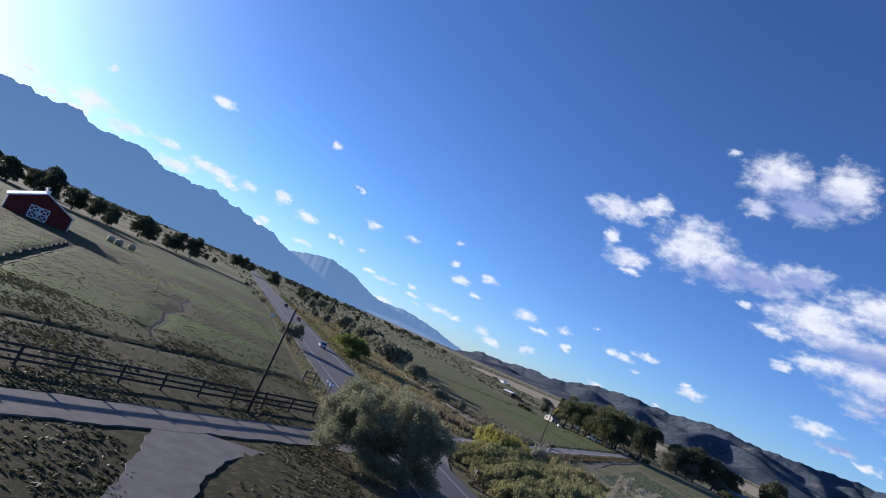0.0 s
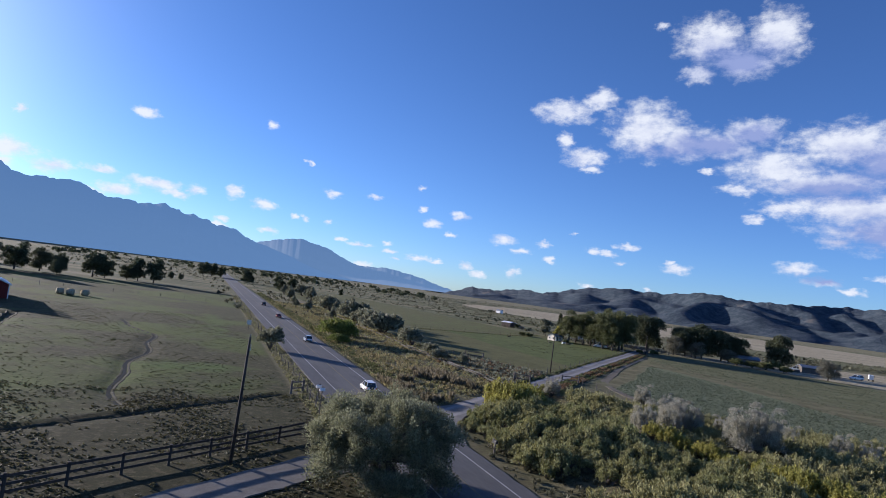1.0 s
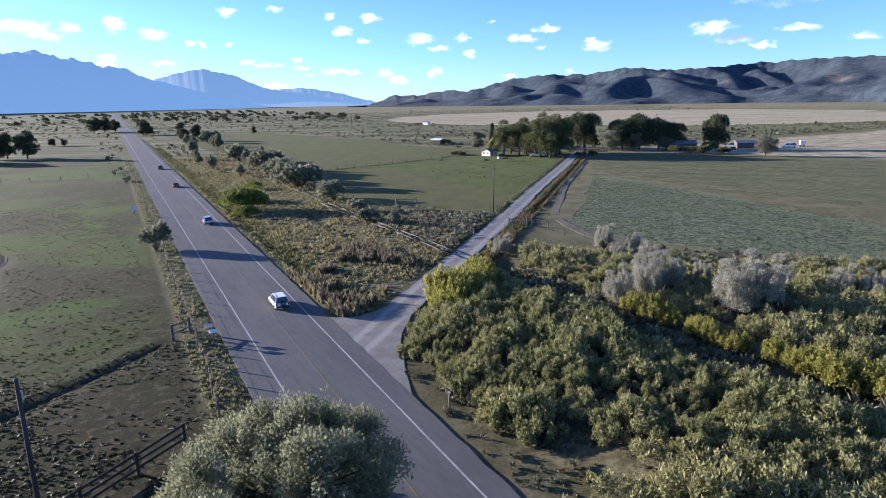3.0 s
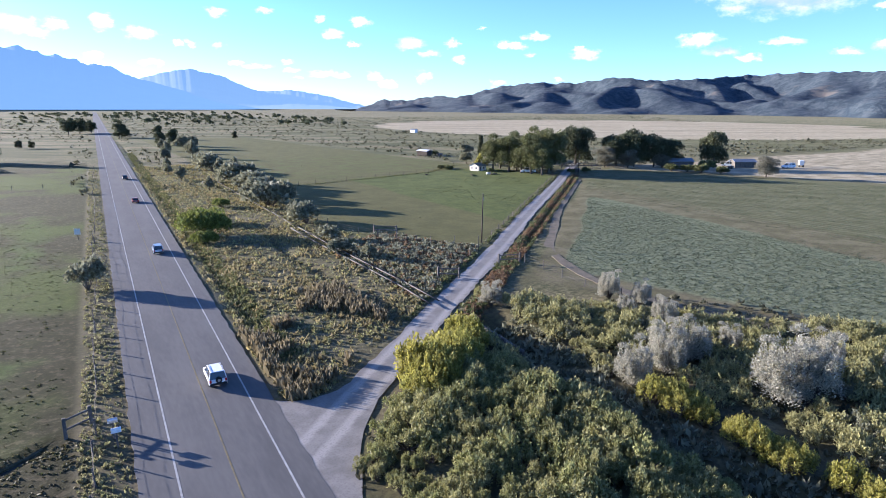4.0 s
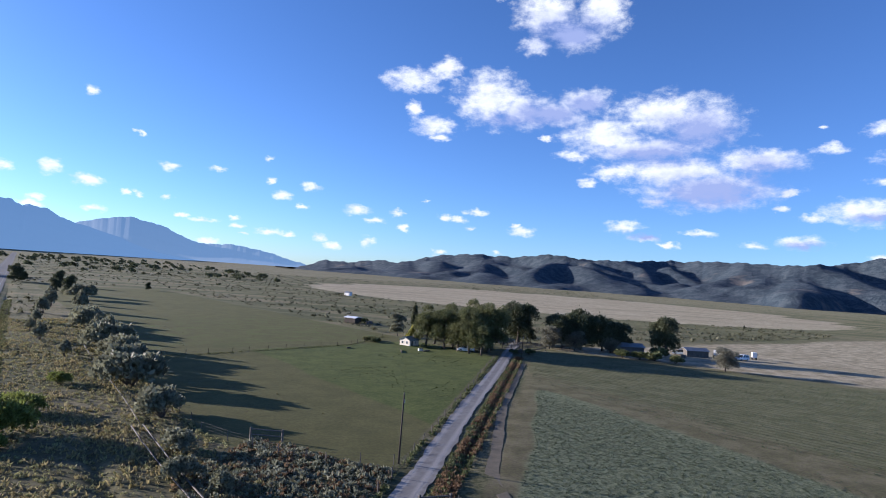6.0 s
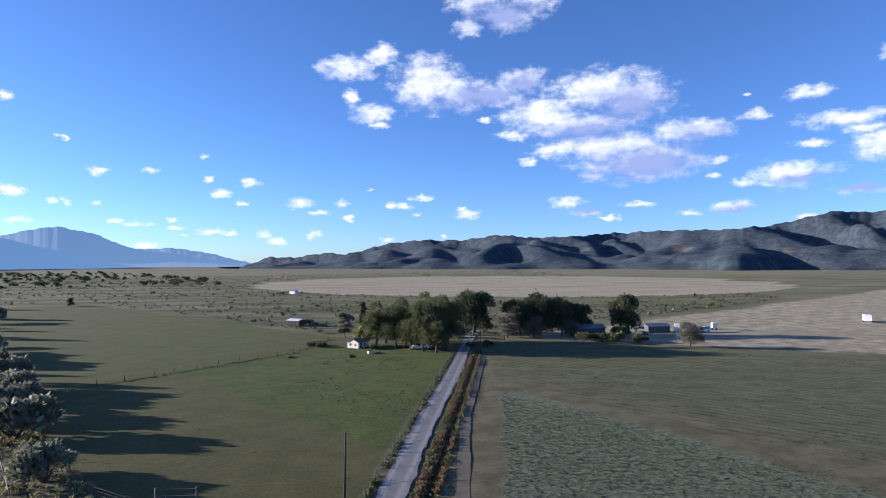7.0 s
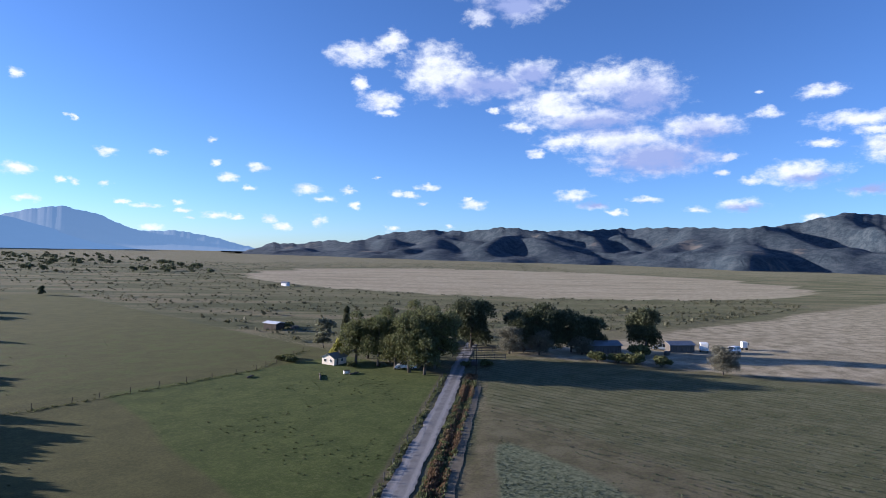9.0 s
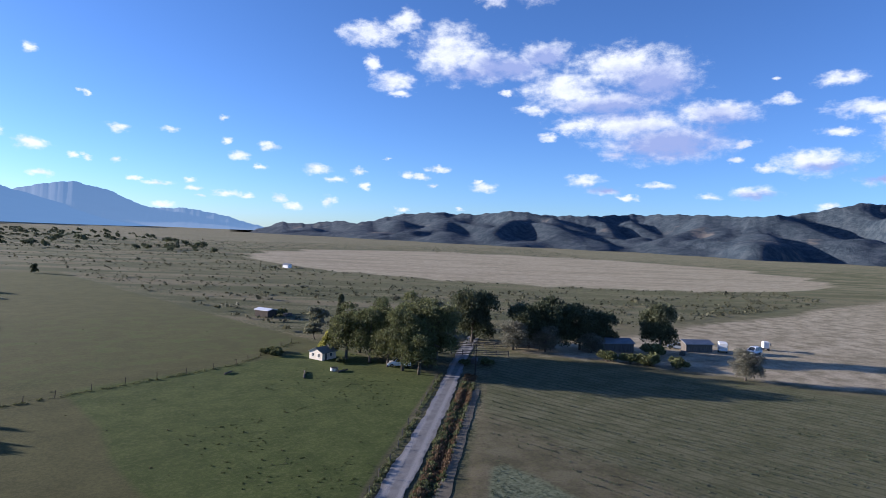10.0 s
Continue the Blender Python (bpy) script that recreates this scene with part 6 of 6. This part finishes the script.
def window_on(root, x, y, z, w, h, face):
    """A framed window on a wall that looks along face: '-y', '+x' or '-x'."""
    bm = bmesh.new()
    for a, b, c, e in ((-w / 2 - 0.08, w / 2 + 0.08, -h / 2 - 0.08, -h / 2), (-w / 2 - 0.08, w / 2 + 0.08, h / 2, h / 2 + 0.08), (-w / 2 - 0.08, -w / 2, -h / 2, h / 2), (w / 2, w / 2 + 0.08, -h / 2, h / 2), (-0.025, 0.025, -h / 2, h / 2)):
        box(bm, a, b, -0.06, 0.02, c, e)
    fr = part("window", bm, WHITE_PAINT, root)
    bm = bmesh.new()
    box(bm, -w / 2, w / 2, -0.025, 0.015, -h / 2, h / 2)
    part("pane", bm, GLASS, fr)
    fr.matrix_basis = pose(x, y, z, 0, 0, {"-y": 0, "+x": 90, "-x": -90}[face])


def farmhouse():
    root = gable_house("farmhouse", "small cream-walled house with a grey-green gable roof", 5.2, 6.0, 2.3, 3.5, CREAM_WALL, GREEN_ROOF)
    window_on(root, -1.2, -3.0, 1.35, 0.8, 0.9, "-y")
    window_on(root, 1.2, -3.0, 1.35, 0.8, 0.9, "-y")
    window_on(root, 2.6, 0.8, 1.35, 0.9, 0.9, "+x")
    bm = bmesh.new()
    box(bm, 2.58, 2.64, -1.9, -1.0, 0.05, 2.0, 0.01)
    d = part("door", bm, GREY_WOOD, root)
    bm = bmesh.new()
    rod(bm, (2.64, -1.12, 1.0), (2.72, -1.12, 1.0), 0.03)
    part("handle", bm, ALLOY, d)
    bm = bmesh.new()
    box(bm, 0.7, 1.2, 1.2, 1.7, 2.6, 4.1, 0.02)
    part("chimney", bm, GREY_WOOD, root)
    root.matrix_world = placed(103.6, 199.4, 0, -72, 0.66)


def barn():
    root = gable_house("barn", "red board barn with a white metal roof and cupolas", 15, 15, 3.6, 7.2, RED_BOARDS, WHITE_ROOF, "barn", 0.5)
    for sx in (-1, 1):
        bm = bmesh.new()
        box(bm, sx * 1.15 - 1.05, sx * 1.15 + 1.05, -7.62, -7.54, 0.1, 3.3, 0.01)
        d = part("barn_door", bm, RED_BOARDS, root)
        for u in (0, 1):
            z0, z1 = 0.15 + 1.6 * u, 1.75 + 1.55 * u
            for p, q in (((-1.0, z0), (1.0, z1)), ((1.0, z0), (-1.0, z1)), ((-1.0, z0), (1.0, z0)), ((-1.0, z1), (1.0, z1)), ((-1.0, z0), (-1.0, z1)), ((1.0, z0), (1.0, z1))):
                rail_between("white_trim", (sx * 1.15 + p[0], -7.66, p[1]), (sx * 1.15 + q[0], -7.66, q[1]), 0.05, 0.2, WHITE_PAINT, d)
    for p, q in (((-7.95, 3.42), (0, 7.24)), ((7.95, 3.42), (0, 7.24))):
        rail_between("barge_board", (p[0], -8.04, p[1]), (q[0], -8.04, q[1]), 0.06, 0.3, WHITE_PAINT, root)
    for sx in (-1, 1):
        bm = bmesh.new()
        box(bm, sx * 7.5 - 0.1, sx * 7.5 + 0.1, -7.58, -7.4, 0, 3.5)
        part("corner_board", bm, WHITE_PAINT, root)
    for k in (-5.0, 0.0, 5.0):
        bm = bmesh.new()
        box(bm, -0.45, 0.45, k - 0.45, k + 0.45, 6.9, 8.1, 0.02)
        c = part("cupola", bm, WHITE_PAINT, root)
        bm = bmesh.new()
        bmesh.ops.create_cone(bm, cap_ends=True, segments=4, radius1=0.85, radius2=0.02, depth=0.7, matrix=Matrix.Translation((0, k, 8.45)) @ Matrix.Rotation(radians(45), 4, "Z"))
        part("cupola_roof", bm, DARK_CAR, c)
    root.matrix_world = placed(-56.5, 166, 0, 16, 0.8)


farmhouse()
barn()
back_house = gable_house("ranch_house", "long low house with a pale roof behind trees", 6.5, 16, 2.4, 3.6, CREAM_WALL, GREY_ROOF)
back_house.matrix_world = pose(134.9, 218.2, 0, 0, 0, -62)
shed = gable_house("shed", "small open shed with a pale roof in rough grass", 3.4, 5, 1.9, 2.3, DARK_WOOD, WHITE_ROOF, "shed", 0.25)
shed.matrix_world = pose(117.1, 256.4, 0, 0, 0, 20)
shed_far = gable_house("shed", "distant small white farm shed on the plain", 3, 4.5, 2.0, 2.7, WHITE_PAINT, GREY_ROOF, "shed", 0.3)
shed_far.matrix_world = pose(214.4, 442.6, 0, 0, 0, 20)
shed_yard = gable_house("shed", "grey-roofed shed in the shade of yard trees", 5, 9, 2.2, 3.0, GREY_WOOD, GREY_ROOF, "shed", 0.3)
shed_yard.matrix_world = pose(166.6, 175.2, 0, 0, 0, 60)
shed_blue = gable_house("shed", "low pale-roofed shed at the yard's edge", 4, 7, 1.9, 2.6, GREY_WOOD, GREY_ROOF, "shed", 0.3)
shed_blue.matrix_world = pose(187.0, 165.1, 0, 0, 0, 60)


def trailer(x, y, turn, label, L=6.0, w=2.3, h=2.5):
    root = thing("trailer", label, "trailer", "trailers")
    bm = bmesh.new()
    box(bm, -L / 2, L / 2, -w / 2, w / 2, 0.5, h, 0.12)
    part("body", bm, WHITE_PAINT, root)
    bm = bmesh.new()
    rod(bm, (L / 2 - 0.1, 0, 0.55), (L / 2 + 1.1, 0, 0.45), 0.07)
    part("drawbar", bm, PLASTIC, root)
    for sx in (-0.7, 0.1):
        for sy in (-1, 1):
            bm = bmesh.new()
            rod(bm, (sx, sy * (w / 2 - 0.2), 0.33), (sx, sy * (w / 2 + 0.02), 0.33), 0.33, n=14)
            part("wheel", bm, RUBBER, root)
    for k in (-1.6, 1.2):
        bm = bmesh.new()
        box(bm, k - 0.4, k + 0.4, -w / 2 - 0.02, -w / 2 + 0.04, 1.4, 2.0, 0.01)
        part("window", bm, GLASS, root)
    root.matrix_world = pose(x, y, ground_z(x, y), 0, 0, turn)


trailer(191.9, 160.5, 30, "white camper trailer beside the yard", 3.5, 2.0, 2.4)
trailer(205.9, 156.1, 40, "small white trailer on bare ground", 1.6, 1.4, 2.2)
trailer(266.8, 130.7, 20, "long white trailer on the dry field", 6.5)
trailer(274.2, 124.2, 20, "small white trailer on the dry field", 2.6, 1.8, 1.8)
trailer(481.2, 153.6, 10, "far white trailer home on the plain", 9)


# ---- small things ----
def bale(x, y, turn, label):
    root = thing("hay_bale", label, "hay bale", "hay bales")
    bm = bmesh.new()
    rod(bm, (-0.75, 0, 0.72), (0.75, 0, 0.72), 0.75, n=20)
    bmesh.ops.bevel(bm, geom=[e for e in bm.edges if len(e.link_faces) == 2 and e.calc_face_angle(0) > 1], offset=0.08, segments=2, affect="EDGES")
    part("roll", bm, HAY, root, smooth=True)
    for k in (-0.4, 0.0, 0.4):
        bm = bmesh.new()
        rod(bm, (k - 0.02, 0, 0.72), (k + 0.02, 0, 0.72), 0.757, n=20)
        part("twine", bm, GREY_WOOD, root)
    root.matrix_world = pose(x, y, ground_z(x, y), 0, 0, turn)


HAY = simple("pale_hay", (0.32, 0.27, 0.17), (0.45, 0.38, 0.25), 6.0, 0.95, 0, 0.6, 0.03)
bale(-44.4, 188.2, 20, "pale round hay bale beside the barn")
bale(-42.2, 187.9, -10, "pale round hay bale beside the barn")
bale(-39.4, 190.1, 60, "pale round hay bale beside the barn")


def stock_tank(x, y, r, label):
    root = thing("stock_tank", label, "water tank")
    bm = bmesh.new()
    bmesh.ops.create_cone(bm, cap_ends=True, segments=24, radius1=r, radius2=r, depth=0.6, matrix=Matrix.Translation((0, 0, 0.3)))
    part("shell", bm, GALVANISED, root, smooth=False)
    bm = bmesh.new()
    bmesh.ops.create_cone(bm, cap_ends=True, segments=24, radius1=r * 0.93, radius2=r * 0.93, depth=0.02, matrix=Matrix.Translation((0, 0, 0.605)))
    part("water_surface", bm, WATER_MAT, root)
    root.matrix_world = pose(x, y, ground_z(x, y))


stock_tank(100.1, 188.9, 0.7, "round galvanised tank in front of the house")


def log(x, y, length, turn, label):
    root = thing("log", label, "log", "logs")
    bm = bmesh.new()
    rod(bm, (-length / 2, 0, 0.16), (length / 2, 0.1, 0.18), 0.17, 0.12, 9)
    part("stem", bm, BARK, root, smooth=True)
    bm = bmesh.new()
    rod(bm, (length * 0.1, 0, 0.2), (length * 0.25, 0.5, 0.7), 0.06, 0.02, 6)
    part("branch", bm, BARK, root)
    root.matrix_world = pose(x, y, ground_z(x, y), 0, 0, turn)


log(94.0, 188.5, 5.0, 60, "fallen grey log lying in the green field")
log(101.1, 187.5, 2.5, 10, "short weathered log on grass near the house")
log(83.3, 195.9, 2.0, 30, "short log beside a field fence")


def parked(x, y, turn, paint, label):
    before = set(bpy.data.objects)
    car(label, paint, y, x, True)
    made = [o for o in bpy.data.objects if o not in before and o.parent is None][0]
    made["group"] = "parked cars"
    made.matrix_world = pose(x, y, ground_z(x, y) + 0.01, 0, 0, turn)


parked(112.6, 186.0, 60, WHITE_CAR, "white car parked under the farm trees")
parked(184.6, 168.4, 20, BLUE_CAR, "silver-blue car parked beside a yard shed")
parked(196.8, 155.2, 80, WHITE_CAR, "white car parked on bare ground by trailers")


def stack(x, y, turn, label, w=2.4, d=1.2, n=5):
    root = thing("timber_stack", label, "timber")
    for i in range(n):
        for j in range(4):
            bm = bmesh.new()
            box(bm, -w / 2, w / 2, -d / 2 + j * d / 4, -d / 2 + (j + 0.9) * d / 4, 0.18 * i, 0.18 * i + 0.15, 0.01)
            part("board", bm, GREY_WOOD, root)
    root.matrix_world = pose(x, y, ground_z(x, y), 0, 0, turn)


stack(128.1, 181.3, 40, "weathered timber stack beside the farm gate")
stack(178.4, 163.5, 20, "weathered timber stack in the yard")
stack(123.0, 254.7, 20, "weathered timber stack beside a shed")


# ---- true size: the plan above is drawn at three quarters ----
FULL = Matrix.Scale(1.32, 4)
for ob in list(scene.objects):
    if ob.parent is None and ob is not cam and ob is not sun:
        ob.matrix_basis = FULL @ ob.matrix_basis
